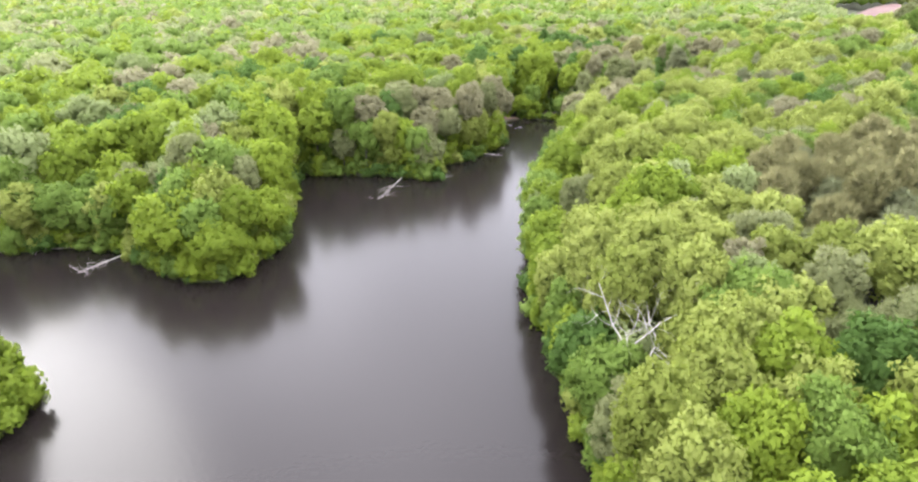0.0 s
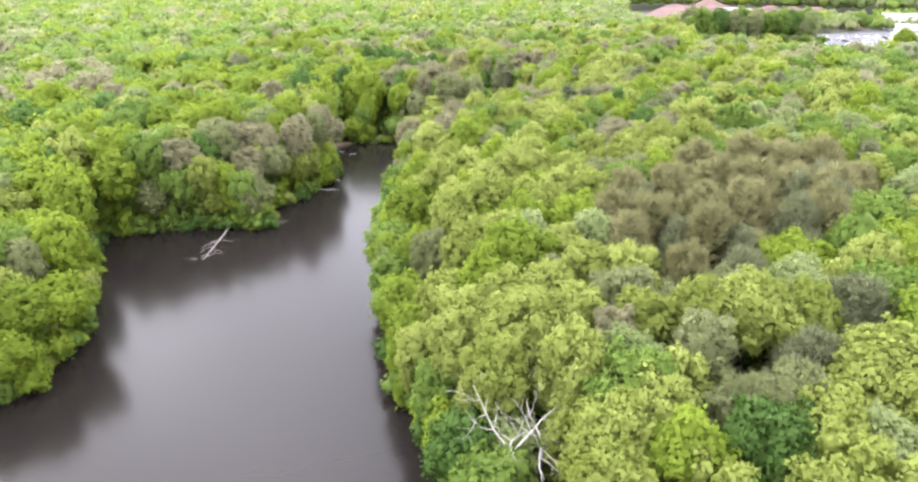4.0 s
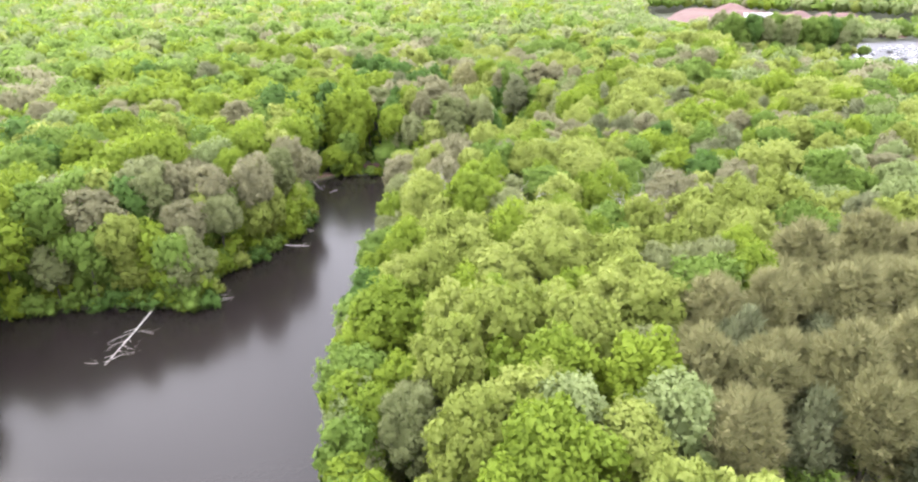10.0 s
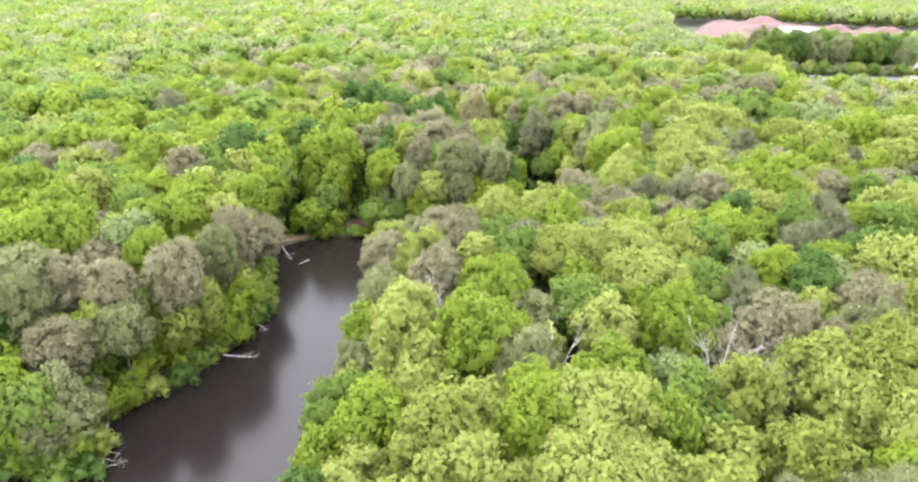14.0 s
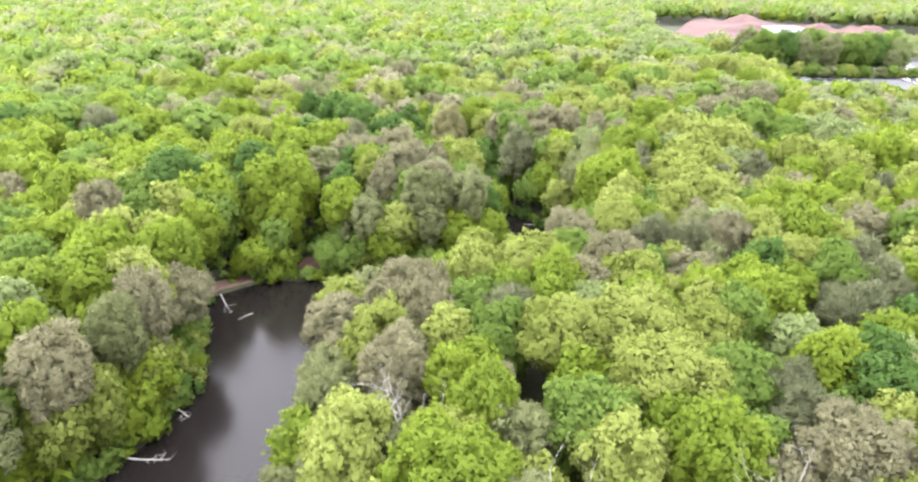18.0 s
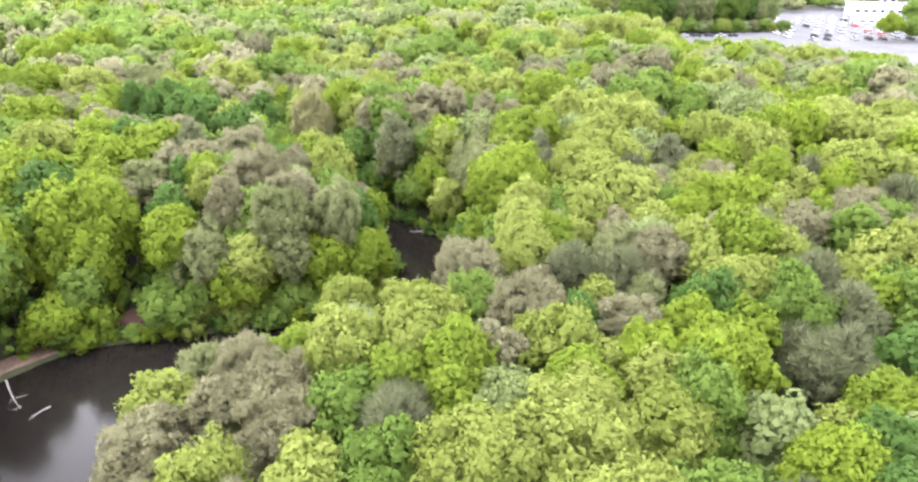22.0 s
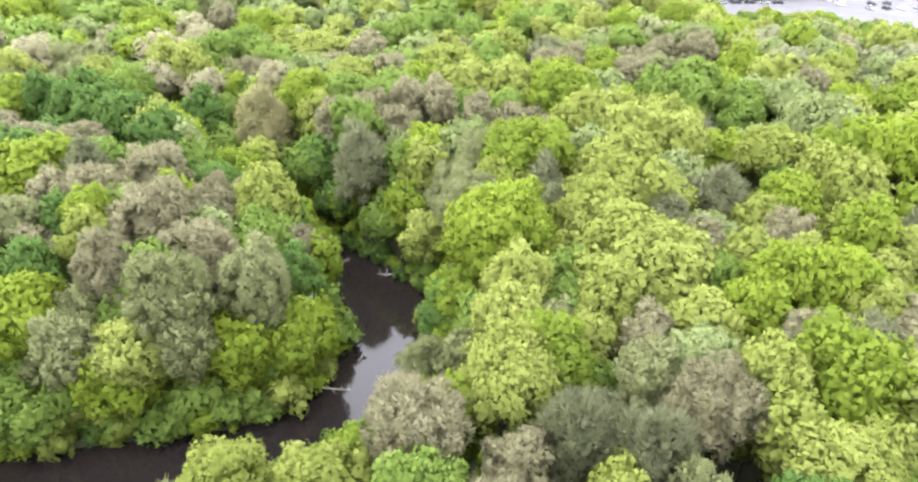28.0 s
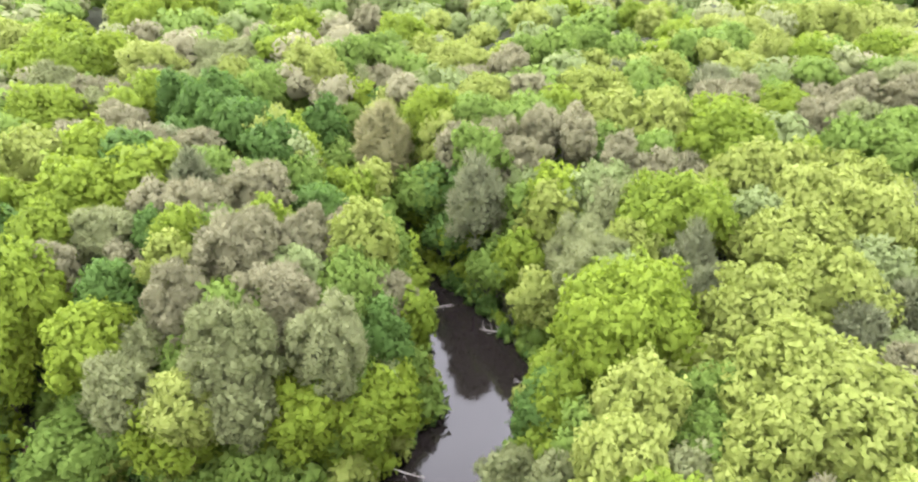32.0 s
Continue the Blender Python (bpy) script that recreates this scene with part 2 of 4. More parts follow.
class Shape:
    """Gathers vertices and faces from several pieces."""

    def __init__(self):
        self.v, self.f, self.n, self.normals, self.own = [], [], 0, [], False

    def add(self, verts, faces, normals=None):
        self.v.append(np.asarray(verts, float))
        self.normals.append(np.zeros((len(verts), 3)) if normals is None else normals)
        self.own = self.own or normals is not None
        if isinstance(faces, np.ndarray):
            self.f.append(faces + self.n)
        else:
            for sides in {len(f) for f in faces}:
                self.f.append(np.array([f for f in faces if len(f) == sides]) + self.n)
        self.n += len(verts)

    def mesh(self, name, material, smooth=False):
        me = bpy.data.meshes.new(name)
        me.vertices.add(self.n)
        me.vertices.foreach_set("co", np.concatenate(self.v).astype(np.float32).ravel())
        corners = np.concatenate([f.ravel() for f in self.f]).astype(np.int32)
        sides = np.concatenate([np.full(len(f), f.shape[1]) for f in self.f])
        me.loops.add(len(corners))
        me.loops.foreach_set("vertex_index", corners)
        me.polygons.add(len(sides))
        me.polygons.foreach_set("loop_start", (np.cumsum(sides) - sides).astype(np.int32))
        me.polygons.foreach_set("use_smooth", np.full(len(sides), smooth))
        me.materials.append(material)
        me.update(calc_edges=True)
        if self.own:      # leaves take the light as the rounded clump that they cover
            me.normals_split_custom_set_from_vertices(np.concatenate(self.normals).tolist())
        return me


def ico(level):
    bm = bmesh.new()
    bmesh.ops.create_icosphere(bm, subdivisions=level, radius=1.0)
    v = np.array([tuple(q.co) for q in bm.verts])
    f = np.array([[q.index for q in p.verts] for p in bm.faces])
    bm.free()
    return v, f


ICO1, ICO2 = ico(1), ico(2)
OCTA = (np.array([(1, 0, 0), (-1, 0, 0), (0, 1, 0), (0, -1, 0), (0, 0, 1), (0, 0, -1)], float),
        np.array([(0, 2, 4), (2, 1, 4), (1, 3, 4), (3, 0, 4), (2, 0, 5), (1, 2, 5), (3, 1, 5), (0, 3, 5)]))


def tube(shape, points, radii, sides=6):
    """A tapering limb along points."""
    pts = [Vector(p) for p in points]
    rings = []
    for i, p in enumerate(pts):
        d = (pts[min(i + 1, len(pts) - 1)] - pts[max(i - 1, 0)]).normalized()
        a = d.orthogonal().normalized()
        b = d.cross(a)
        for k in range(sides):
            w = 2 * math.pi * k / sides
            rings.append(p + (a * math.cos(w) + b * math.sin(w)) * radii[i])
    faces = []
    for i in range(len(pts) - 1):
        for k in range(sides):
            faces.append((i * sides + k, i * sides + (k + 1) % sides, (i + 1) * sides + (k + 1) % sides, (i + 1) * sides + k))
    last = (len(pts) - 1) * sides
    faces.append(tuple(last + k for k in range(sides)))
    shape.add([tuple(p) for p in rings], faces)


# ---- the pond's outline: west and north shore going upstream, then the east shore coming back ----
WEST = [(-50, 20), (-58, 38), (-51, 54), (-56, 66), (-75, 76), (-118, 98), (-112, 112), (-83, 107), (-74, 109), (-61, 106.5), (-54, 101), (-48, 96),
        (-39, 95), (-36, 103), (-34, 113), (-38, 135), (-41, 152), (-33, 153), (-24, 153), (-15, 151.5), (-9, 148.5), (-5.3, 150.5), (-6.8, 156), (-5.2, 160.5), (0.5, 164.8), (6.5, 172.3),
        (10.5, 180), (12, 191), (11, 202), (11, 210), (15, 213), (22, 215.5), (31, 214)]
NORTH = [(39, 212), (48, 209.5), (56, 208), (62, 209.5), (66, 213.5), (69, 218), (70, 228), (70.5, 236), (69, 246), (65, 258), (61, 269), (55, 281),
         (47, 284.5), (47, 288), (58, 286), (64, 272), (68, 259.5), (73, 250), (78, 238), (81.5, 228), (83.5, 220)]
EAST = [(80, 215), (78.5, 211), (75.5, 206), (66, 201.5), (54, 199), (45, 196), (37, 192), (32, 186), (30.5, 177), (29.5, 168), (26, 155), (20.5, 139),
        (16.5, 122), (14, 110), (12.5, 98), (12, 84), (12.5, 70), (13.5, 56), (14, 40), (11, 22), (4, 2), (-12, -14), (-34, -8)]


def smooth_ring(points, steps=5):
    """A closed Catmull-Rom curve through points."""
    p = np.array(points, float)
    out = []
    for i in range(len(p)):
        a, b, c, d = p[i - 1], p[i], p[(i + 1) % len(p)], p[(i + 2) % len(p)]
        for t in np.arange(steps) / steps:
            out.append(0.5 * (2 * b + (c - a) * t + (2 * a - 5 * b + 4 * c - d) * t * t + (3 * b - a - 3 * c + d) * t ** 3))
    return np.array(out)


SHORE = smooth_ring(WEST + NORTH + EAST)


def from_shore(x, y):
    """Metres from the shoreline: negative over the water, positive on land."""
    x, y = np.atleast_1d(x).astype(float), np.atleast_1d(y).astype(float)
    best, inside = np.full(x.shape, 1e9), np.zeros(x.shape, bool)
    for a, b in zip(SHORE, np.roll(SHORE, -1, axis=0)):
        d = b - a
        t = np.clip(((x - a[0]) * d[0] + (y - a[1]) * d[1]) / (d @ d + 1e-9), 0, 1)
        best = np.minimum(best, np.hypot(x - a[0] - t * d[0], y - a[1] - t * d[1]))
        if a[1] != b[1]:
            inside ^= ((a[1] > y) != (b[1] > y)) & (x < (b[0] - a[0]) * (y - a[1]) / (b[1] - a[1]) + a[0])
    return np.where(inside, -best, best)


def ground_height(x, y, s):
    """Bed, bank and gently rolling land."""
    roll = 0.35 * np.sin(x * 0.11 + 1.3) * np.sin(y * 0.09) + 0.8 * np.sin(x * 0.013 + 0.5) * np.cos(y * 0.017)
    land = 0.25 + 0.8 * (1 - np.exp(-np.maximum(s, 0) / 3.0)) + 0.02 * np.clip(s, 0, 120) + np.clip(s / 25, 0, 1) * roll
    return np.where(s < 0, np.maximum(-2.5, 0.25 + s * 0.55), land)


SURVEY_X, SURVEY_Y = np.arange(-150, 141, 1.0), np.arange(-60, 341, 1.0)
SURVEY = from_shore(*[g.ravel() for g in np.meshgrid(SURVEY_X, SURVEY_Y)]).reshape(len(SURVEY_Y), len(SURVEY_X))


def off_shore(x, y):
    """from_shore for one place, read off a survey grid."""
    i, j = x + 150, y + 60
    if not (0 <= i < len(SURVEY_X) - 1 and 0 <= j < len(SURVEY_Y) - 1):
        return 100.0
    a, b = int(i), int(j)
    u, v = i - a, j - b
    g = SURVEY[b:b + 2, a:a + 2]
    return float(g[0, 0] * (1 - u) * (1 - v) + g[0, 1] * u * (1 - v) + g[1, 0] * (1 - u) * v + g[1, 1] * u * v)


def land_at(x, y):
    return float(ground_height(np.array([x]), np.array([y]), np.array([off_shore(x, y)]))[0])


def build_ground():
    xs = np.concatenate([-np.geomspace(4000, 150, 14), np.arange(-140, 120, 1.7), np.geomspace(125, 4000, 30)])
    ys = np.concatenate([-np.geomspace(1500, 70, 10), np.arange(-40, 305, 1.7), np.geomspace(312, 4800, 30)])
    gx, gy = np.meshgrid(xs, ys)
    s = from_shore(gx.ravel(), gy.ravel())
    z = ground_height(gx.ravel(), gy.ravel(), s)
    w = len(xs)
    faces = [(j * w + i, j * w + i + 1, (j + 1) * w + i + 1, (j + 1) * w + i) for j in range(len(ys) - 1) for i in range(w - 1)]
    ob = new("ground", mesh_of("ground", np.stack([gx.ravel(), gy.ravel(), z], 1), faces, SOIL, True))
    tagged(ob, "brown and green forest floor running down to the pond", "ground", kind="structure")
    bm = bmesh.new()
    for c in ((-125, -20, 0), (95, -20, 0), (95, 296, 0), (-125, 296, 0)):
        bm.verts.new(c)
    bm.faces.new(bm.verts)
    me = bpy.data.meshes.new("water")
    bm.to_mesh(me)
    bm.free()
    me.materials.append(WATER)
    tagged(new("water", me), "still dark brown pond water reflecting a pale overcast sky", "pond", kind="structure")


build_ground()


# ---- trees ----
def unit(v):
    return v / (np.linalg.norm(v, axis=-1, keepdims=True) + 1e-9)


def leaf_cards(rng, n, centre, radius, size, lean, out=(0, 0, 0), knobs=0.0, shift=(0, 0, 0), lit=0.3):
    """n small leaf sprays on the outside of a clump: triangles whose faces look roughly outwards."""
    d = rng.normal(size=(n, 3))
    d[:, 2] = d[:, 2] + 0.35
    d = unit(unit(d) + np.asarray(out) * 0.62)
    far_out = rng.uniform(0.90, 1.12, (n, 1))
    if knobs:      # sprays gather in smaller tufts with hollows between them
        far_out = far_out + knobs * np.array([noise.noise(Vector(p)) for p in d * (1.9 + 0.35 * radius) + np.asarray(shift)])[:, None]
    pos = centre + d * radius * far_out
    nrm = unit(d + rng.normal(size=(n, 3)) * lean)
    a = unit(np.cross(nrm, rng.normal(size=(n, 3))))
    b = np.cross(nrm, a)
    s = size * rng.uniform(0.6, 1.3, (n, 1))
    v = np.stack([pos + a * s, pos - a * s * 0.5 + b * s * 0.8, pos - a * s * 0.5 - b * s * 0.8], 1).reshape(-1, 3)
    soft = d * 0.62 + nrm * 0.38 + np.asarray(out) * lit
    soft[:, 2] += 0.12
    return v, np.arange(3 * n).reshape(-1, 3), np.repeat(unit(soft), 3, axis=0)


def twigs(rng, n, centre, radius, length, width, up, out=(0, 0, 0)):
    """n fine upswept twigs that fan out of a clump."""
    d = rng.normal(size=(n, 3))
    d[:, 2] = np.abs(d[:, 2]) * 0.8 + up
    d = unit(unit(d) + np.asarray(out) * 0.7)
    base = centre + d * radius * rng.uniform(0.6, 0.95, (n, 1)) + rng.normal(size=(n, 3)) * radius * 0.12
    tip = base + d * length * rng.uniform(0.5, 1.2, (n, 1)) + rng.normal(size=(n, 3)) * length * 0.2
    side = unit(np.cross(d, rng.normal(size=(n, 3))))
    v = np.stack([base + side * width, base - side * width, tip], 1).reshape(-1, 3)
    soft = unit(d * 0.8 + np.asarray(out) * 0.3 + np.cross(side, d) * 0.15 + np.array([0, 0, 0.15]))
    return v, np.arange(3 * n).reshape(-1, 3), np.repeat(soft, 3, axis=0)


def lump(rng, centre, radius, ball=ICO1, rough=0.2):
    v, f = ball
    q = v * radius * (1 + rng.normal(size=(len(v), 1)) * rough)
    return q + centre, f


def billows(rng, r, tall, size, low, spread=0.72):
    """Places and sizes of the billows over a rounded crown, the upper ones larger."""
    out = []
    tilt = rng.uniform(-40, 40)
    area = 4 * (r * spread) * (r * spread + tall * spread) * 0.5
    n = max(7, int(area * (1 + low) / (size * size) * 1.02))
    for i in range(n):
        u = 1 - (i + 0.4) / n * (1 + low) + rng.uniform(-0.10, 0.10)
        u = max(-low, min(1, u))
        w = i * 2.399963 + rng.uniform(-0.45, 0.45)
        ring = math.sqrt(max(0, 1 - u * u))
        k = spread * rng.uniform(0.76, 1.14) * (1 + 0.22 * noise.noise(Vector((math.cos(w) * ring * 1.3 + tilt, math.sin(w) * ring * 1.3, u))))
        q = size * rng.uniform(0.72, 1.25) * (0.86 + 0.22 * max(u, 0))
        out.append((np.array([r * k * ring * math.cos(w), r * k * ring * math.sin(w), tall * k * u]), q))
    return out


SPRAY = (0.25, 0.29, 0.38)      # leaf spray size of the nearest, middle and distant crowns


def crown_mesh(kind, seed, r, tall, detail=0):
    """One crown, its centre at the origin: billows of leaf sprays, or soft brushes of budding twigs, round a shaded heart."""
    rng = np.random.default_rng(seed)
    s = Shape()
    leafy = kind in "YLGDW"
    core = np.array([r * 0.56, r * 0.56, tall * 0.56])
    s.add(ICO2[0] * core * (1 + rng.normal(size=(len(ICO2[0]), 1)) * 0.06), ICO2[1])
    size = {"L": 0.29, "Y": 0.31, "G": 0.33, "W": 0.31, "D": 0.33, "S": 0.24, "B": 0.23, "P": 0.23, "C": 0.25}[kind] * (r ** 0.6) * 1.42 * (1.0, 1.08, 1.2)[detail]
    leaf = SPRAY[detail]
    for c, q in billows(rng, r, tall, size, 0.7 if tall > r else 0.45):
        up = c[2] / tall
        if kind in "PC":      # a conifer narrows towards its top
            c[:2] *= 1.1 - 0.5 * max(0, (up + 0.7) / 1.6)
        elif up < 0:          # the lower crown draws in to the stem
            c[:2] *= 1 + 0.35 * up
        out = unit(c / np.array([r, r, tall]))
        shift = rng.uniform(-50, 50, 3)
        s.add(*lump(rng, c, q * (0.66 if leafy else 0.62), ICO1, 0.14))
        n = q * q / (leaf * leaf)
        if leafy:
            s.add(*leaf_cards(rng, int(7.0 * n), c, q, leaf, 0.6, out, 0.85, shift))
        else:
            plume = kind in "CP"
            s.add(*twigs(rng, int((9.0 if plume else 6.0) * n), c, q, q * (1.05 if plume else 0.62), leaf * (0.24 if plume else 0.20), 0.55 if plume else 0.35, out))
            s.add(*leaf_cards(rng, int((4.0 if plume else 7.5) * n), c, q * 0.97, leaf * 0.68, 0.6, out, 0.18, shift))
    return s.mesh(kind + "_crown", LEAVES[kind], True)


def trunk_mesh(seed, height=13.0, girth=0.24):
    """A tapering trunk with limbs that reach up into the crown; its foot at the origin, unit proportions for a 20 m tree."""
    rng = np.random.default_rng(seed)
    s = Shape()
    bend = rng.normal(size=2) * 0.35
    line = [(bend[0] * t * t, bend[1] * t * t, height * t - 0.4) for t in np.linspace(0, 1, 6)]
    tube(s, line, [girth * k for k in (1.25, 0.95, 0.85, 0.72, 0.58, 0.4)], 6)
    for i in range(4):
        t = rng.uniform(0.5, 0.97)
        w, out = rng.uniform(0, 6.28), rng.uniform(1.4, 2.8)
        p = Vector((bend[0] * t * t, bend[1] * t * t, height * t - 0.4))
        q = p + Vector((math.cos(w) * out * 0.5, math.sin(w) * out * 0.5, 1.3))
        e = p + Vector((math.cos(w) * out, math.sin(w) * out, rng.uniform(2.4, 4.0)))
        tube(s, [p, q, e], [girth * 0.4, girth * 0.28, girth * 0.1], 4)
    return s.mesh("trunk", BARK, True)


KINDS = {  # name, label, half the crown's height for its radius
    "Y": ("maple_tree", "maple tree with a bright yellow-green spring crown", 0.86),
    "L": ("oak_tree", "tall oak with a pale yellow-green flowering crown", 0.86),
    "G": ("lime_tree", "broadleaf tree with a fresh mid-green crown", 0.92),
    "W": ("poplar_tree", "broad poplar with a pale silver-green crown, partly haze-tinted", 0.92),
    "D": ("alder_tree", "alder with a dense deep green crown", 0.92),
    "S": ("willow_tree", "willow with sparse sage-green young leaves", 1.00),
    "B": ("birch_tree", "budding tree with a grey-brown crown of fine twigs", 1.00),
    "P": ("pine_tree", "pine with a soft grey-green needled crown", 1.35),
    "C": ("larch_tree", "slender conifer with an olive-brown feathery crown", 1.50),
}
SIZES = (3.0, 4.6, 7.0)      # radius of the small, middle and broad crowns
CROWNS = {}


def crown_of(kind, detail, slim, size):
    """Two crowns of each kind, build and size, made when first asked for."""
    key = kind, detail, slim, size
    if key not in CROWNS:
        r = SIZES[size]
        CROWNS[key] = [crown_mesh(kind, 100 * i + ord(kind) + 13 * size + 50 * slim, r, r * (1.3 if slim else 0.85), detail) for i in range(2)]
    return CROWNS[key][int(draw.integers(2))]


TRUNKS = [trunk_mesh(900 + i) for i in range(4)]
planted = []
draw = np.random.default_rng(7)


def to_path(x, y):
    """Metres from the flight line over the ground."""
    t = min(1.0, max(0.0, (x * 62 + y * 165) / (62 * 62 + 165 * 165)))
    return math.hypot(x - 62 * t, y - 165 * t)


def tree(kind, x, y, r, height, leafy=0.22):
    """A tree with its foot on the ground at x, y, a crown of radius r and its top at that height."""
    name, label, ratio = KINDS[kind]
    z = land_at(x, y)
    west, east = 44.5 + (y - 136.5) * 0.30, 44.5 + (y - 136.5) * 0.42
    if 176 < y < 206 and west - 1.5 < x < east + 1.5:      # lower growth where the pond's neck meets the channel
        height = min(height, max(3.5, 52.7 * (1 - (y + r * 0.3 - 136.5) / 70.5) + 0.3))
    top = new(name)
    top.empty_display_size = 0.5
    top.matrix_basis = pose(x, y, z, 0, 0, draw.uniform(0, 360))
    tagged(top, label, "tree", "trees of the wood round the pond")
    deep = min(max(r * ratio, height * leafy), height * 0.47)     # half the crown's height
    wide = max(r * 1.1, deep / 1.6)
    slim = deep / wide > 1.05
    away = to_path(x, y)
    size = 0 if wide < 3.6 else 1 if wide < 5.6 else 2
    r0 = SIZES[size]
    t0 = r0 * (1.3 if slim else 0.85)
    centre = height - deep * 1.02
    part("trunk", TRUNKS[int(draw.integers(4))], top, at=Matrix.Diagonal((height / 20, height / 20, centre / 13 * 1.02, 1)))
    k = wide / r0
    part("crown", crown_of(kind, 0 if away < 30 else 1 if away < 72 else 2, slim, size), top,
         at=pose(0, 0, centre, draw.uniform(-7, 7), draw.uniform(-7, 7), draw.uniform(0, 360)) @ Matrix.Diagonal((k, k * draw.uniform(0.9, 1.1), deep / t0, 1)))
    planted.append((x, y, r))
    return top


def plant(kind, rows):
    for x, y, r, height in rows:
        if 26.5 < x < 34.5 and 213 < y < 222.5:      # the bare clearing
            continue
        s = off_shore(x, y)
        if s < 1.0:      # a crown over the water belongs to a trunk on the bank
            e = 0.5
            gx = off_shore(x + e, y) - off_shore(x - e, y)
            gy = off_shore(x, y + e) - off_shore(x, y - e)
            g = math.hypot(gx, gy) + 1e-6
            x, y = x + gx / g * (1.2 - s), y + gy / g * (1.2 - s)
        tree(kind, x, y, r, height + draw.uniform(-0.4, 0.4), 0.22 if off_shore(x, y) > 14 else 0.33 if height > 13 else 0.42)


plant("L", [(15.7, 33.7, 2.8, 19.2), (15.3, 39.3, 3.0, 19.4), (46.7, 43.3, 3.0, 19.2), (20.9, 43.6, 3.1, 19.4), (22.4, 47.3, 3.5, 19.8), (49.4, 48.9, 4.8, 20.4), (26.6, 49.1, 3.7, 20.0), (23.6, 58.0, 4.0, 20.4), (44.6, 59.9, 4.7, 20.6), (16.8, 60.8, 3.4, 20.0), (33.9, 63.3, 3.0, 19.4), (21.1, 64.4, 5.2, 21.4), (28.1, 66.3, 3.4, 19.8), (16.3, 69.0, 3.6, 20.0), (22.9, 72.2, 3.8, 20.2), (37.6, 73.1, 4.0, 20.2), (27.7, 73.2, 3.5, 19.8), (33.8, 76.0, 3.7, 20.0), (16.7, 80.6, 3.1, 17.6), (33.7, 83.4, 3.4, 19.8), (22.2, 87.8, 3.4, 20.0), (27.6, 90.2, 3.6, 20.0), (36.1, 98.7, 4.4, 20.8), (23.1, 98.9, 3.9, 20.4)])
plant("L", [(30.3, 102.2, 4.9, 21.2), (-40.8, 102.9, 4.5, 15.0), (-65.1, 104.8, 2.8, 11.6), (-77.8, 104.9, 3.4, 12.3), (46.1, 107.6, 4.2, 20.4), (47.5, 114.2, 4.3, 20.4), (32.9, 114.6, 3.5, 19.8), (68.9, 115.7, 4.0, 19.8), (57.4, 115.8, 3.9, 20.0), (40.3, 116.2, 5.5, 21.4), (24.7, 117.3, 3.7, 20.0), (30.8, 119.7, 3.9, 20.2), (66.5, 121.4, 4.1, 20.0), (43.4, 123.3, 5.8, 21.5), (73.4, 123.6, 5.8, 21.2), (80.8, 124.0, 4.7, 20.4), (30.0, 126.0, 4.0, 20.4), (68.0, 126.9, 4.0, 20.0), (23.2, 128.1, 3.7, 14.0), (76.0, 137.1, 2.8, 19.0), (51.4, 139.7, 3.8, 20.0), (92.3, 141.0, 7.0, 21.5), (29.7, 144.2, 3.2, 19.8), (39.1, 144.9, 3.0, 19.4)])
plant("L", [(-19.2, 145.3, 3.4, 15.1), (60.2, 147.0, 5.5, 21.4), (31.0, 149.4, 3.6, 20.0), (-17.5, 150.2, 2.5, 9.3), (68.7, 153.7, 3.6, 20.2), (-14.0, 154.4, 2.8, 8.5), (53.8, 156.8, 5.2, 21.4), (62.0, 156.9, 5.2, 21.2), (71.7, 158.2, 3.4, 19.8), (113.2, 159.1, 3.3, 20.9), (42.9, 161.5, 3.1, 19.6), (69.9, 162.4, 2.5, 19.0), (-22.6, 163.7, 4.4, 18.7), (35.3, 164.8, 3.5, 20.0), (4.7, 165.5, 2.7, 12.2), (111.2, 165.6, 3.1, 19.2), (67.9, 167.0, 4.3, 20.6), (91.7, 168.1, 3.7, 20.0), (96.0, 168.2, 2.3, 18.8), (1.8, 169.9, 2.7, 12.7), (7.2, 170.0, 3.0, 12.5), (102.9, 171.2, 2.9, 19.2), (91.8, 172.8, 2.8, 19.4), (77.6, 173.7, 2.0, 18.8)])
plant("L", [(56.7, 174.0, 4.4, 20.8), (49.8, 175.5, 3.9, 20.2), (111.6, 179.7, 3.3, 19.4), (33.2, 182.7, 3.9, 14.0), (59.3, 183.7, 4.0, 20.4), (134.4, 184.7, 6.6, 21.5), (123.0, 185.3, 3.4, 19.4), (95.0, 185.3, 3.2, 19.6), (74.9, 186.0, 4.2, 20.6), (53.0, 187.0, 3.1, 17.6), (154.4, 190.0, 5.9, 20.5), (68.9, 191.2, 2.9, 16.6), (107.8, 192.2, 3.1, 19.4), (80.0, 193.7, 2.9, 19.6), (96.4, 195.5, 7.2, 21.5), (161.9, 196.7, 5.2, 21.5), (151.3, 197.9, 6.1, 21.0), (83.0, 198.5, 3.8, 20.4), (45.2, 206.6, 3.6, 14.0), (106.8, 208.4, 4.8, 20.8), (130.5, 211.1, 5.1, 20.8), (107.8, 216.2, 6.9, 21.5), (119.5, 217.6, 4.3, 22.0), (123.8, 224.5, 4.6, 21.1)])
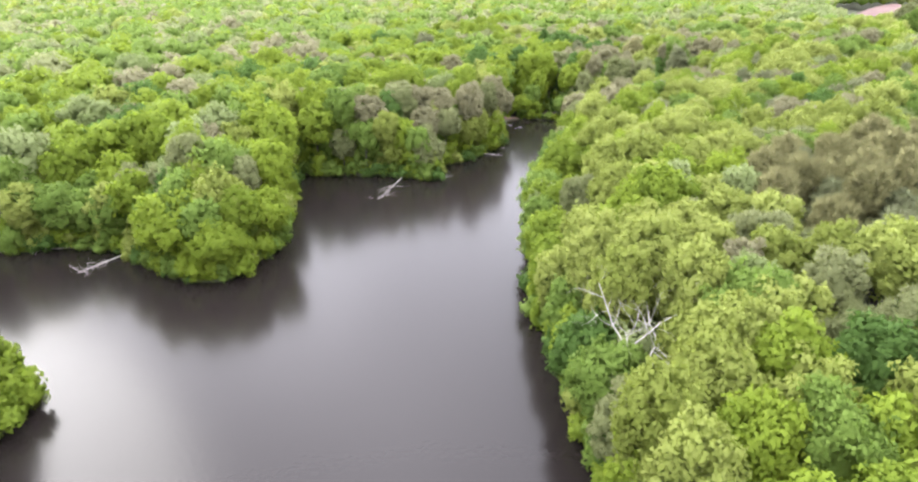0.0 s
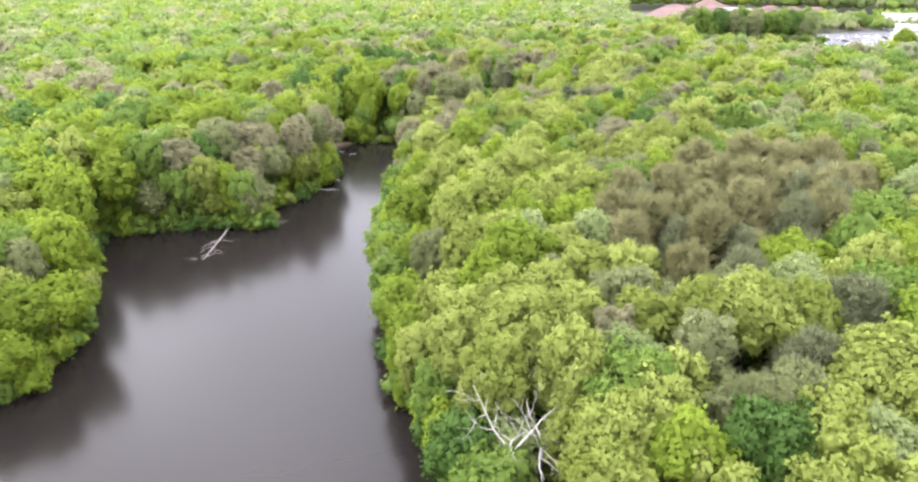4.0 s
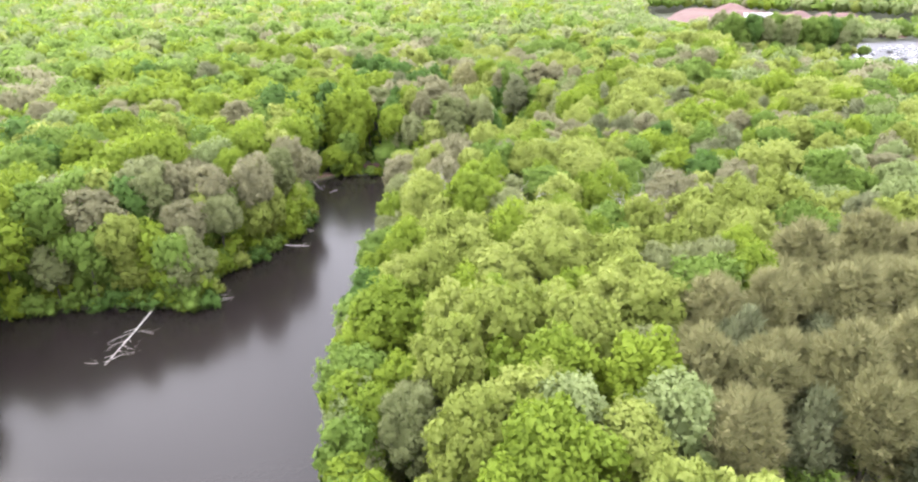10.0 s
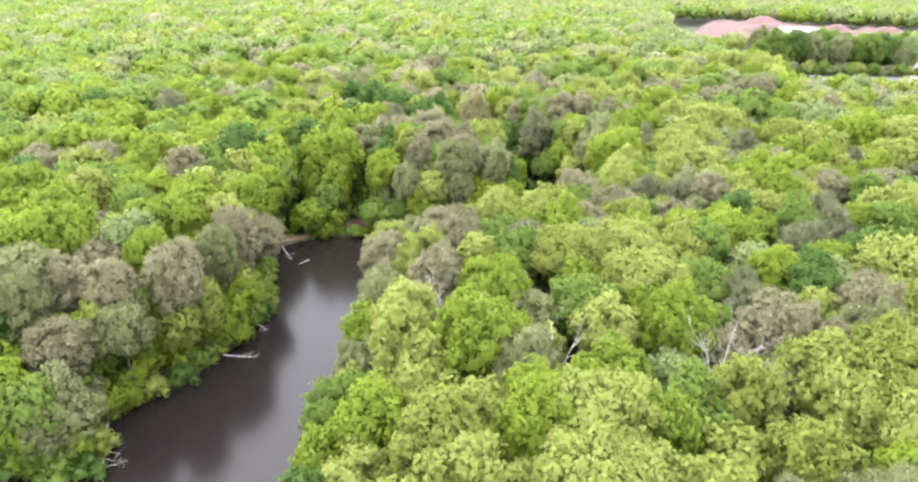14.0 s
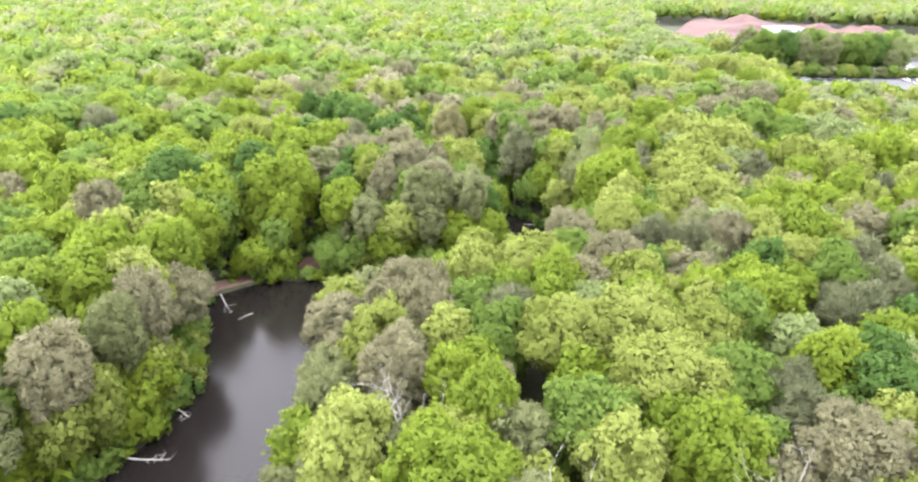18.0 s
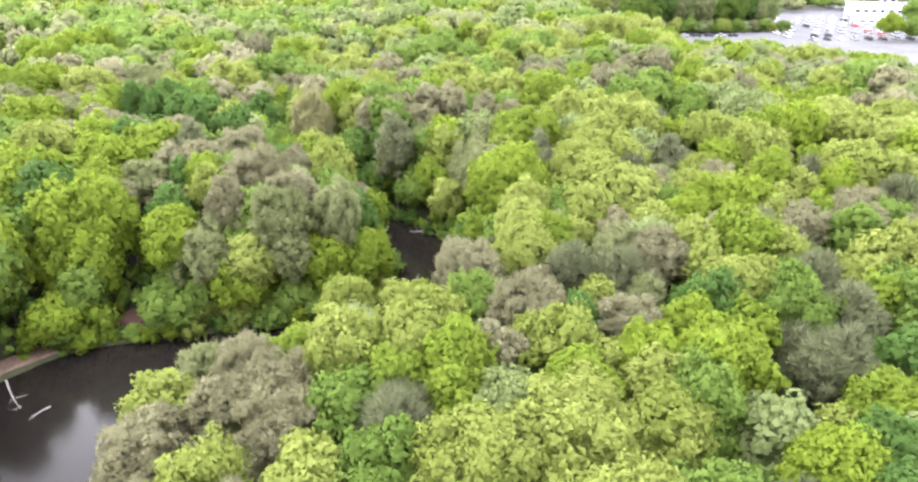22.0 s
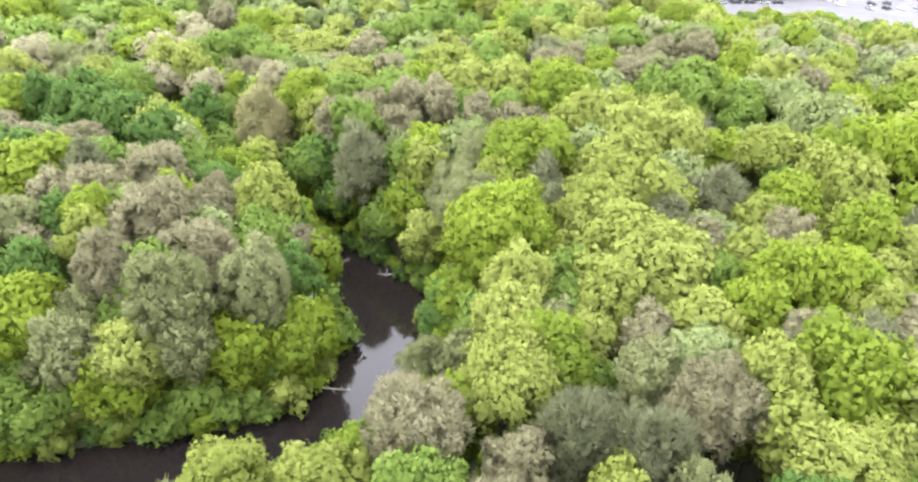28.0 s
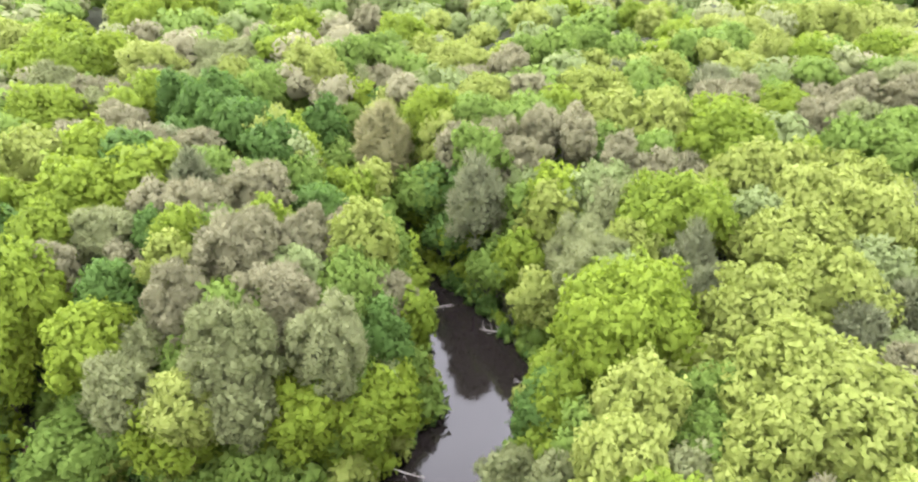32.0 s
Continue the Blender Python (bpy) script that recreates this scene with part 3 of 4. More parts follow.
plant("L", [(116.7, 224.5, 4.4, 21.8), (43.5, 225.3, 2.9, 19.4), (83.9, 226.1, 3.2, 10.8), (119.7, 232.9, 4.1, 20.7), (113.5, 233.0, 4.4, 21.0), (111.7, 252.9, 4.1, 21.1), (21.0, 253.1, 6.1, 21.2), (68.1, 253.7, 2.6, 15.2), (114.7, 259.2, 4.0, 21.1), (106.4, 259.4, 5.0, 20.6), (106.0, 269.5, 6.4, 21.5), (87.1, 270.7, 5.2, 21.2), (175.4, 273.1, 4.8, 21.4), (150.3, 284.4, 4.7, 21.8), (43.9, 288.3, 3.6, 21.7), (59.9, 291.4, 3.9, 21.7), (135.7, 295.5, 3.6, 20.4), (87.7, 295.6, 6.8, 21.5), (56.0, 297.2, 3.9, 21.9), (25.9, 300.6, 6.5, 21.5), (157.0, 303.6, 5.4, 20.4), (150.1, 306.1, 5.7, 21.0), (189.6, 307.7, 6.0, 21.5), (198.6, 309.7, 7.4, 21.2)])
plant("L", [(175.6, 311.3, 4.8, 21.2), (186.5, 316.3, 6.3, 22.0), (138.9, 316.8, 3.9, 20.7), (178.3, 318.1, 5.2, 20.4), (170.5, 318.9, 4.0, 21.6), (-4.1, 319.2, 5.2, 22.0)])
plant("Y", [(21.0, 37.1, 2.4, 18.8), (27.1, 44.7, 3.8, 20.0), (-53.2, 63.1, 3.0, 6.2), (60.9, 72.1, 5.3, 17.8), (22.0, 79.2, 3.3, 19.8), (26.8, 82.4, 5.0, 21.2), (-38.6, 94.8, 5.1, 9.6), (12.7, 94.9, 3.2, 10.6), (-47.8, 99.7, 6.9, 13.2), (-33.8, 100.5, 3.8, 14.1), (14.1, 103.2, 3.0, 13.6), (-57.2, 106.1, 3.2, 15.3), (-34.3, 106.4, 5.0, 10.8), (64.9, 113.0, 3.4, 19.6), (19.2, 113.8, 4.6, 17.8), (-35.2, 114.1, 3.2, 18.4), (18.5, 131.2, 2.9, 9.4), (25.3, 134.0, 4.2, 16.6), (-38.2, 135.9, 3.7, 18.7), (37.4, 139.9, 5.1, 21.4), (-35.8, 141.0, 3.9, 18.8), (-43.5, 141.1, 4.5, 19.4), (75.7, 144.9, 3.4, 21.5), (87.5, 148.4, 3.4, 19.4)])
plant("Y", [(-35.7, 151.4, 4.8, 17.7), (-43.8, 151.9, 4.3, 17.5), (41.3, 155.1, 2.3, 19.0), (78.6, 157.8, 4.4, 20.6), (-35.3, 158.3, 3.6, 20.9), (-27.3, 158.5, 3.1, 12.5), (101.5, 159.3, 2.7, 19.0), (65.6, 160.7, 3.4, 20.6), (86.5, 161.9, 3.2, 19.6), (81.3, 164.5, 3.4, 19.8), (56.0, 165.0, 2.8, 19.4), (52.4, 169.5, 3.1, 19.6), (9.6, 173.1, 3.5, 7.6), (99.7, 174.6, 4.5, 20.6), (-1.7, 175.5, 3.1, 19.2), (10.0, 178.3, 3.6, 10.8), (-3.2, 184.5, 3.8, 19.8), (110.7, 184.8, 4.4, 20.4), (101.3, 185.0, 3.4, 19.8), (2.1, 186.6, 4.6, 20.4), (62.8, 186.9, 2.6, 17.4), (121.8, 200.1, 3.7, 19.8), (141.4, 200.7, 4.3, 21.4), (144.4, 206.0, 4.4, 20.5)])
plant("Y", [(137.0, 206.2, 4.1, 20.6), (62.8, 208.8, 3.4, 10.0), (87.1, 208.8, 6.9, 21.5), (56.4, 210.7, 3.7, 12.2), (44.2, 212.1, 4.2, 10.4), (63.6, 213.1, 3.9, 10.4), (20.9, 214.7, 4.0, 7.0), (36.8, 218.1, 4.1, 17.2), (99.5, 225.4, 6.8, 21.5), (23.8, 226.5, 4.2, 20.0), (28.6, 234.0, 3.4, 19.6), (118.2, 245.7, 7.0, 21.5), (37.2, 246.6, 5.0, 20.8), (28.4, 255.6, 4.7, 20.4), (77.1, 266.3, 5.4, 21.4), (17.1, 271.9, 6.6, 21.5), (53.4, 276.4, 3.8, 15.0), (153.5, 276.6, 4.6, 21.7), (179.4, 278.6, 4.1, 21.6), (171.4, 280.0, 4.2, 22.0), (156.6, 284.3, 4.5, 20.3), (11.5, 302.3, 6.4, 21.6), (5.3, 310.0, 5.9, 22.1), (16.0, 310.5, 6.0, 20.7)])
plant("Y", [(77.9, 317.3, 6.4, 21.5), (198.5, 318.1, 6.0, 21.2), (142.5, 323.3, 3.8, 20.0), (136.8, 323.6, 3.6, 21.5), (1.4, 325.4, 4.6, 21.1), (-8.9, 325.4, 4.5, 20.8), (53.4, 333.3, 7.0, 21.5), (15.6, 334.3, 5.4, 21.5), (19.9, 340.6, 4.4, 21.8), (12.1, 343.3, 4.7, 20.6), (22.1, 347.5, 4.6, 21.1), (19.3, 353.2, 5.3, 21.2), (27.4, 355.2, 4.5, 21.7)])
plant("G", [(26.5, 35.8, 2.7, 19.0), (62.1, 60.0, 4.3, 20.0), (69.5, 70.8, 4.0, 19.8), (47.7, 76.8, 4.0, 14.2), (80.0, 78.3, 4.5, 20.2), (-62.8, 108.2, 3.1, 10.3), (-73.0, 109.0, 4.3, 12.1), (-68.4, 110.2, 3.2, 10.7), (-79.5, 111.3, 4.1, 11.6), (-40.8, 113.6, 4.0, 16.2), (-38.4, 117.6, 3.0, 15.3), (-44.9, 119.2, 3.7, 15.9), (-23.6, 150.8, 4.0, 13.4), (116.8, 154.0, 3.1, 21.0), (-18.2, 155.2, 2.8, 9.4), (-29.4, 157.4, 4.5, 19.9), (118.4, 159.1, 3.6, 20.3), (102.1, 190.6, 2.0, 18.6), (50.9, 207.5, 3.1, 6.6), (34.6, 211.9, 4.4, 7.4), (27.4, 214.5, 4.8, 7.6), (45.7, 216.3, 2.8, 11.4), (136.3, 233.9, 3.7, 21.4), (81.0, 235.0, 3.9, 10.4)])
plant("G", [(141.8, 239.7, 4.3, 21.2), (133.9, 240.2, 4.2, 20.8), (104.1, 241.2, 2.6, 21.7), (88.1, 243.0, 2.5, 10.2), (81.4, 248.3, 3.1, 21.2), (71.0, 249.8, 4.3, 13.6), (62.1, 264.2, 4.4, 13.6), (45.6, 282.4, 3.1, 20.9), (49.1, 287.8, 3.3, 20.6), (133.3, 289.6, 2.9, 22.1), (119.4, 291.6, 3.9, 20.7), (106.4, 292.8, 4.3, 22.1), (116.1, 295.7, 3.7, 21.8), (123.3, 295.9, 3.6, 20.5), (149.0, 296.9, 5.0, 20.9), (102.4, 298.0, 4.6, 20.3), (63.6, 298.4, 4.6, 21.3), (112.0, 299.6, 5.5, 21.9)])
plant("D", [(33.7, 43.6, 4.0, 19.8), (12.0, 47.9, 2.6, 9.2), (12.3, 59.9, 4.2, 12.6), (78.4, 140.8, 3.4, 20.6), (81.5, 144.7, 2.6, 20.5), (83.6, 185.6, 1.7, 11.6), (80.1, 207.5, 3.8, 11.4), (52.2, 214.7, 2.2, 8.8), (31.6, 217.0, 3.3, 14.6), (40.1, 233.1, 2.2, 18.6), (76.4, 245.4, 3.8, 8.4), (76.5, 251.0, 4.8, 14.0), (51.4, 256.2, 4.4, 20.6), (46.0, 261.5, 3.0, 21.7), (48.6, 265.1, 3.4, 21.8), (42.8, 266.3, 2.8, 21.3), (59.9, 270.0, 3.5, 19.8), (39.1, 273.5, 3.5, 22.1), (35.8, 277.5, 3.4, 21.8), (42.8, 277.9, 4.0, 21.7)])
plant("S", [(36.5, 50.2, 3.6, 16.8), (37.0, 57.1, 3.1, 19.4), (48.0, 66.2, 4.5, 18.4), (40.5, 66.6, 3.4, 17.6), (28.9, 77.1, 2.5, 19.2), (42.3, 94.9, 2.6, 19.2), (18.7, 95.4, 3.8, 17.2), (-47.6, 108.6, 3.3, 21.3), (-39.0, 109.2, 3.4, 16.7), (58.6, 109.9, 4.0, 20.0), (-54.5, 110.1, 3.0, 14.9), (52.8, 110.5, 3.5, 19.8), (-59.3, 110.8, 2.8, 14.9), (-86.9, 116.4, 3.6, 15.0), (-89.5, 121.2, 4.4, 14.9), (-81.5, 121.6, 4.1, 16.4), (44.8, 144.8, 3.1, 19.6), (25.8, 150.4, 3.5, 13.0), (-8.3, 152.2, 4.7, 9.6), (-28.9, 152.6, 3.5, 11.3), (-8.7, 157.8, 3.7, 7.0), (-33.2, 158.1, 3.8, 11.5), (29.5, 158.9, 3.6, 17.0), (-2.8, 161.8, 4.0, 14.2)])
plant("S", [(-14.4, 163.5, 3.9, 19.5), (28.7, 166.3, 3.6, 15.0), (-16.7, 170.7, 4.4, 19.2), (81.6, 171.1, 2.1, 18.8), (6.6, 176.8, 3.8, 18.8), (86.2, 182.0, 2.8, 19.4), (37.0, 188.2, 2.5, 13.0), (84.0, 192.1, 2.6, 17.2), (73.6, 200.5, 1.8, 10.6), (50.3, 204.7, 3.1, 14.6), (39.7, 208.7, 3.1, 15.6), (59.4, 212.0, 3.2, 19.8), (50.8, 212.0, 4.1, 20.4), (87.4, 220.2, 3.3, 19.8), (94.4, 230.8, 3.3, 19.8), (34.9, 234.3, 3.7, 19.8), (139.4, 245.9, 3.6, 21.8), (157.7, 259.0, 4.4, 21.9), (23.3, 276.3, 3.2, 20.3), (38.8, 299.2, 4.2, 20.7), (37.6, 305.9, 4.2, 20.3), (42.6, 306.0, 3.9, 20.7)])
plant("B", [(29.8, 61.8, 2.5, 19.0), (45.4, 152.9, 1.7, 18.4), (-8.9, 157.7, 3.9, 16.0), (-22.6, 158.3, 4.6, 18.4), (36.7, 158.7, 3.6, 20.0), (-28.3, 165.3, 4.8, 18.9), (-4.9, 166.6, 3.2, 19.4), (76.1, 167.1, 3.6, 20.0), (62.0, 168.7, 3.2, 19.8), (2.4, 168.8, 4.2, 20.0), (42.6, 168.8, 3.1, 20.2), (-10.9, 169.6, 3.8, 18.2), (28.9, 171.1, 2.9, 13.4), (118.5, 173.1, 3.8, 19.8), (68.1, 173.1, 4.4, 20.8), (43.1, 173.4, 3.5, 19.8), (110.6, 175.2, 3.6, 19.8), (30.8, 175.8, 4.1, 16.4), (38.6, 176.8, 3.2, 16.6), (88.1, 177.0, 4.5, 20.8), (72.4, 178.6, 2.7, 19.4), (102.5, 179.9, 3.3, 19.6), (9.1, 181.3, 3.5, 19.8), (41.6, 182.4, 3.7, 17.0)])
plant("B", [(66.7, 184.0, 4.1, 20.6), (89.7, 186.5, 2.2, 19.0), (10.9, 191.3, 4.9, 14.8), (106.0, 198.0, 2.4, 18.8), (54.9, 218.4, 4.1, 20.4), (45.0, 220.0, 3.7, 20.0), (65.7, 223.9, 3.6, 14.2), (50.8, 226.8, 4.9, 21.0), (31.4, 228.4, 2.5, 18.8), (57.0, 229.3, 3.7, 20.0), (102.6, 237.0, 3.0, 20.5), (44.5, 237.1, 4.1, 20.2), (61.8, 238.7, 3.4, 15.0), (39.2, 239.2, 3.1, 19.4), (98.7, 240.5, 2.6, 21.7), (50.9, 240.8, 4.6, 20.6), (87.4, 248.6, 4.7, 18.8), (95.8, 248.8, 2.7, 20.9), (135.2, 249.9, 3.8, 20.9), (141.6, 251.4, 3.0, 20.4), (78.8, 252.9, 3.2, 21.0), (154.5, 252.9, 4.1, 21.9), (91.8, 253.3, 3.3, 21.5), (84.6, 253.5, 2.9, 20.8)])
plant("B", [(97.0, 253.9, 2.9, 20.8), (41.6, 256.5, 3.6, 19.8), (149.7, 258.5, 3.7, 20.8), (33.1, 259.0, 3.8, 19.8), (127.2, 259.4, 3.4, 20.5), (23.3, 262.8, 3.5, 19.4), (131.4, 263.3, 3.0, 21.3), (124.9, 263.6, 3.2, 20.5), (28.4, 268.3, 4.1, 20.0), (94.6, 269.3, 4.7, 20.8), (25.4, 281.2, 3.1, 20.3), (20.6, 281.6, 3.3, 21.0), (96.1, 289.4, 4.8, 20.8), (45.8, 321.5, 4.4, 20.2), (71.0, 336.8, 4.0, 20.0)])
plant("P", [(44.9, 51.9, 3.8, 19.8), (55.5, 58.0, 4.7, 20.4), (55.6, 76.0, 2.7, 19.0), (68.9, 139.9, 3.2, 19.4), (70.9, 143.6, 3.4, 19.6), (89.0, 154.2, 4.3, 20.2), (97.2, 158.7, 4.2, 20.0), (100.9, 165.6, 3.8, 19.8), (106.6, 203.4, 2.8, 19.2), (115.0, 205.1, 4.0, 20.2), (95.4, 211.9, 2.4, 19.0)])
plant("C", [(52.7, 79.3, 3.4, 22.0), (71.5, 79.4, 4.0, 22.0), (41.9, 81.1, 3.5, 22.0), (62.8, 84.8, 4.3, 22.0), (55.9, 85.2, 4.1, 22.0), (47.2, 86.1, 3.5, 22.0), (80.8, 87.9, 4.1, 22.0), (43.4, 88.5, 3.1, 22.0), (72.1, 94.2, 4.4, 22.0), (65.3, 96.0, 4.3, 22.0), (58.5, 97.8, 3.7, 22.0), (51.4, 97.9, 3.6, 22.0), (89.9, 100.0, 4.6, 22.0), (85.1, 103.8, 4.6, 22.0), (80.1, 107.9, 4.6, 22.0), (70.6, 107.9, 4.3, 22.0), (66.9, 258.6, 5.4, 21.4)])
plant("L", [(95.2, 200.5, 3.6, 18), (91.5, 204.0, 3.2, 16), (86.0, 190.0, 3.4, 17)])
plant("G", [(97.8, 197.0, 3.4, 17), (84.5, 186.5, 2.8, 14)])
plant("S", [(-9.0, 149.5, 2.5, 9.5)])


def shore_edge():
    """Leafy trees that lean out over the east shore."""
    kinds = "GYYLGYDGSYGWG"
    i, last = 0, None
    for p in SHORE:
        if not (13 < p[0] + 3 and 36 < p[1] < 163 and p[0] > 8):
            continue
        if p[0] < 13.5 and p[1] > 150:      # the west shore
            continue
        if last is None or math.hypot(*(p - last)) > 4.3:
            last = p
            i += 1
            tree(kinds[i % 13], p[0] + 0.9, p[1], draw.uniform(2.9, 3.8), draw.uniform(10, 15), 0.40)


shore_edge()


def bank_trees():
    """Smaller trees that close the west and north banks from the water up to the crowns."""
    kinds = "YGSWGYLGYLDY"
    walked = 0.0
    for a, b in zip(SHORE, np.roll(SHORE, -1, axis=0)):
        walked += math.hypot(*(b - a))
        if walked < 1.5:
            continue
        walked = 0.0
        if a[1] < 90 or (a[0] > 13 and a[1] < 205) or (a[0] < -85):
            continue
        d = (b - a) / math.hypot(*(b - a))
        out = np.array([d[1], -d[0]])
        if off_shore(*(a + out)) < 0:
            out = -out
        p = a + out * draw.uniform(1.6, 12.0) + d * draw.uniform(-1.5, 1.5)
        s = off_shore(p[0], p[1])
        if s < 1.2 or (9 < p[0] < 22 and 208 < p[1] < 219) or (26.5 < p[0] < 34.5 and 211 < p[1] < 223):
            continue
        tree(kinds[int(draw.integers(12))], p[0], p[1], draw.uniform(2.2, 3.3), 4.5 + s * 0.85 + draw.uniform(0, 6.5), 0.44)


bank_trees()


# ---- the rest of the wood, between and beyond those trees ----
def is_open(x, y):
    """The cleared land of the yard and the building site in the distance."""
    a = np.array([(171, 268), (193, 298), (211, 345), (203, 356), (285, 525), (375, 690), (440, 690), (520, 590), (600, 450), (620, 330), (470, 215), (300, 185), (224, 222), (208, 241),
                  (201, 256), (178, 264)], float)
    if 262 < x < 520 and 400 < y < 500 and abs(y - 455 + (x - 390) * 0.1) < 42:      # young growth between the yard and the site
        return False
    inside = False
    for p, q in zip(a, np.roll(a, -1, axis=0)):
        if (p[1] > y) != (q[1] > y) and x < (q[0] - p[0]) * (y - p[1]) / (q[1] - p[1]) + p[0]:
            inside = not inside
    return inside


def kind_at(x, y, rng, gone=0.0):
    """Which tree grows where: grey-brown stands, pale oaks to the east, yellow-green to the west."""
    stand = noise.noise(Vector((x * 0.022, y * 0.022, 3.0)))
    east = x > 0.18 * y + 5
    u = rng.random()
    if 40 < x < 92 and 70 < y < 108 and abs(y - 88 - (x - 64) * 0.35) < 17:       # the conifer stand
        return "C" if u < 0.8 else "P"
    if 12 < x < 62 and y < 152:      # pale oaks and maples over the east shore
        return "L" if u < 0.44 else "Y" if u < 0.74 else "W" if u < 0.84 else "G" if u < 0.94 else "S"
    # far off, silver and sage kinds are favoured, their paleness imitating haze
    if gone > 170:
        if east:
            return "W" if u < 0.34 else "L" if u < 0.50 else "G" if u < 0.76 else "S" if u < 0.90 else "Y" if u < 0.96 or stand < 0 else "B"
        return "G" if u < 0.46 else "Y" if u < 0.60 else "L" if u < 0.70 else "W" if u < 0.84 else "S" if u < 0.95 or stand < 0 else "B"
    if stand > 0.27:
        return "B" if u < 0.45 else "S" if u < 0.7 else "G"
    if stand < -0.25:
        return "D" if u < 0.13 else "G" if u < 0.6 else "P" if u < 0.75 else "Y"
    if east:
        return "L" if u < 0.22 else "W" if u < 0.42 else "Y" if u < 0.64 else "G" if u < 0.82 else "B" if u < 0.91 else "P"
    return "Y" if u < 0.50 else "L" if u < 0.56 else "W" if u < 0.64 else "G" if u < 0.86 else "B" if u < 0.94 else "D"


def far_crown(sh, rng, c, r, deep, gone):
    """A rounded treetop of the distant wood, its billows joined into sh."""
    radii = np.array([r, r * rng.uniform(0.85, 1.15), deep])
    sh.add(ICO1[0] * radii * 0.70 + c, ICO1[1])
    n = 13 if gone < 260 else 9 if gone < 450 else 6
    for i in range(n):
        u = 1 - (i + 0.3) / n * 1.1
        w = i * 2.399963 + rng.uniform(-0.5, 0.5)
        ring = math.sqrt(1 - min(1, u * u))
        out = np.array([ring * math.cos(w), ring * math.sin(w), u])
        q = r * rng.uniform(0.28, 0.46) * (1.0 if n > 9 else 1.15)
        p = c + out * radii * rng.uniform(0.60, 0.82)
        sh.add(*lump(rng, p, q * 0.74, OCTA, 0.10))
        sh.add(*leaf_cards(rng, 26 if gone < 190 else 15 if gone < 450 else 8, p, q, q * (0.30 if gone < 190 else 0.38 if gone < 450 else 0.5), 0.35, out, lit=1.0))


def fill_wood():
    """Near trees one by one; far ones as low crowns joined by colour."""
    rng = np.random.default_rng(21)
    cells = {}

    def free(x, y, r):
        i, j = int(x // 12), int(y // 12)
        for a in (-1, 0, 1):
            for b in (-1, 0, 1):
                for px, py, pr in cells.get((i + a, j + b), ()):
                    if (px - x) ** 2 + (py - y) ** 2 < (0.62 * (pr + r)) ** 2:
                        return False
        return True

    def put(x, y, r):
        cells.setdefault((int(x // 12), int(y // 12)), []).append((x, y, r))

    for x, y, r in planted + [(42.6, 131.6, 2.4), (60.2, 127.6, 2.4), (61.0, 124.4, 2.0)]:      # small gaps in front of the dead trees
        put(x, y, r)
    n = 46000
    dist = 1150 * np.sqrt(rng.random(n))
    dist[: n // 2] = 330 * np.sqrt(rng.random(n // 2))
    turn = np.radians(rng.uniform(-46, 70, n))
    px, py = dist * np.sin(turn), dist * np.cos(turn) - 5
    away = np.array([to_path(x, y) for x, y in zip(px, py)])
    order = np.argsort(np.round(away / 40), kind="stable")
    px, py, away = px[order], py[order], away[order]
    shore = from_shore(px, py)
    far = {k: Shape() for k in KINDS}
    near = 0
    for x, y, s, gone in zip(px, py, shore, away):
        if s < 1.6 or is_open(x, y) or (26.5 < x < 34.5 and 213 < y < 222.5):
            continue
        r = float(rng.uniform(2.6, 4.9)) * (0.92 if gone < 70 else 1.35 if gone < 170 else 1.65 if gone < 260 else 1.9 if gone < 420 else 2.2)
        if not free(x, y, r):
            continue
        put(x, y, r)
        k = kind_at(x, y, rng, gone)
        height = float(rng.uniform(16.5, 21.5))
        east_side = y < 204 and x > 12
        if east_side:            # the wood steps down towards the near shore
            height = min(height, (9.0 if y < 150 else 5.0) + 0.8 * s)
            r = min(r, 2.6 + 0.14 * s)
        if 55 < x < 82 and 189 < y < 204:      # low brush alone by the mouth of the channel
            continue
        if x > 260 and 395 < y < 505 and x < 522:
            height, r = float(rng.uniform(6, 10.5)), r * 0.8
        if near < 700:
            near += 1
            tree(k, x, y, r, height, 0.38 if s < 14 else 0.3)
        else:
            z = 1.0 + 0.02 * min(s, 120)
            deep = r * 0.85 if gone < 260 else height * 0.40
            far_crown(far[k], rng, np.array([x, y, z + height - deep]), r, deep, gone)
    for i in range(2300):        # plain woods close the land behind and beside the flight
        w, d = radians(rng.uniform(72, 312)), 430 * math.sqrt(rng.random())
        x, y = d * math.sin(w), d * math.cos(w) - 8
        r = float(rng.uniform(4.2, 6.5))
        if is_open(x, y) or not free(x, y, r) or (-130 < x < 30 and -25 < y < 125 and from_shore(x, y)[0] < 3.5):
            continue
        put(x, y, r)
        height = float(rng.uniform(14, 20))
        c = np.array([x, y, 1.5 + height * 0.56])
        sh = far["YGLGS"[int(rng.integers(5))]]
        far_crown(sh, rng, c, r, height * 0.42, 500)
    words = {"Y": "bright yellow-green", "L": "pale yellow-green", "G": "fresh green", "W": "pale silver-green, partly haze-tinted", "D": "deep green", "S": "sage-green", "B": "grey-brown budding", "P": "grey-green", "C": "olive-brown"}
    for k, sh in far.items():
        if sh.n:
            ob = new("far_woods", sh.mesh("far_woods", LEAVES[k], True))
            tagged(ob, words[k] + " treetops of the distant wood", "woods", kind="stuff")
    return near


near_count = fill_wood()


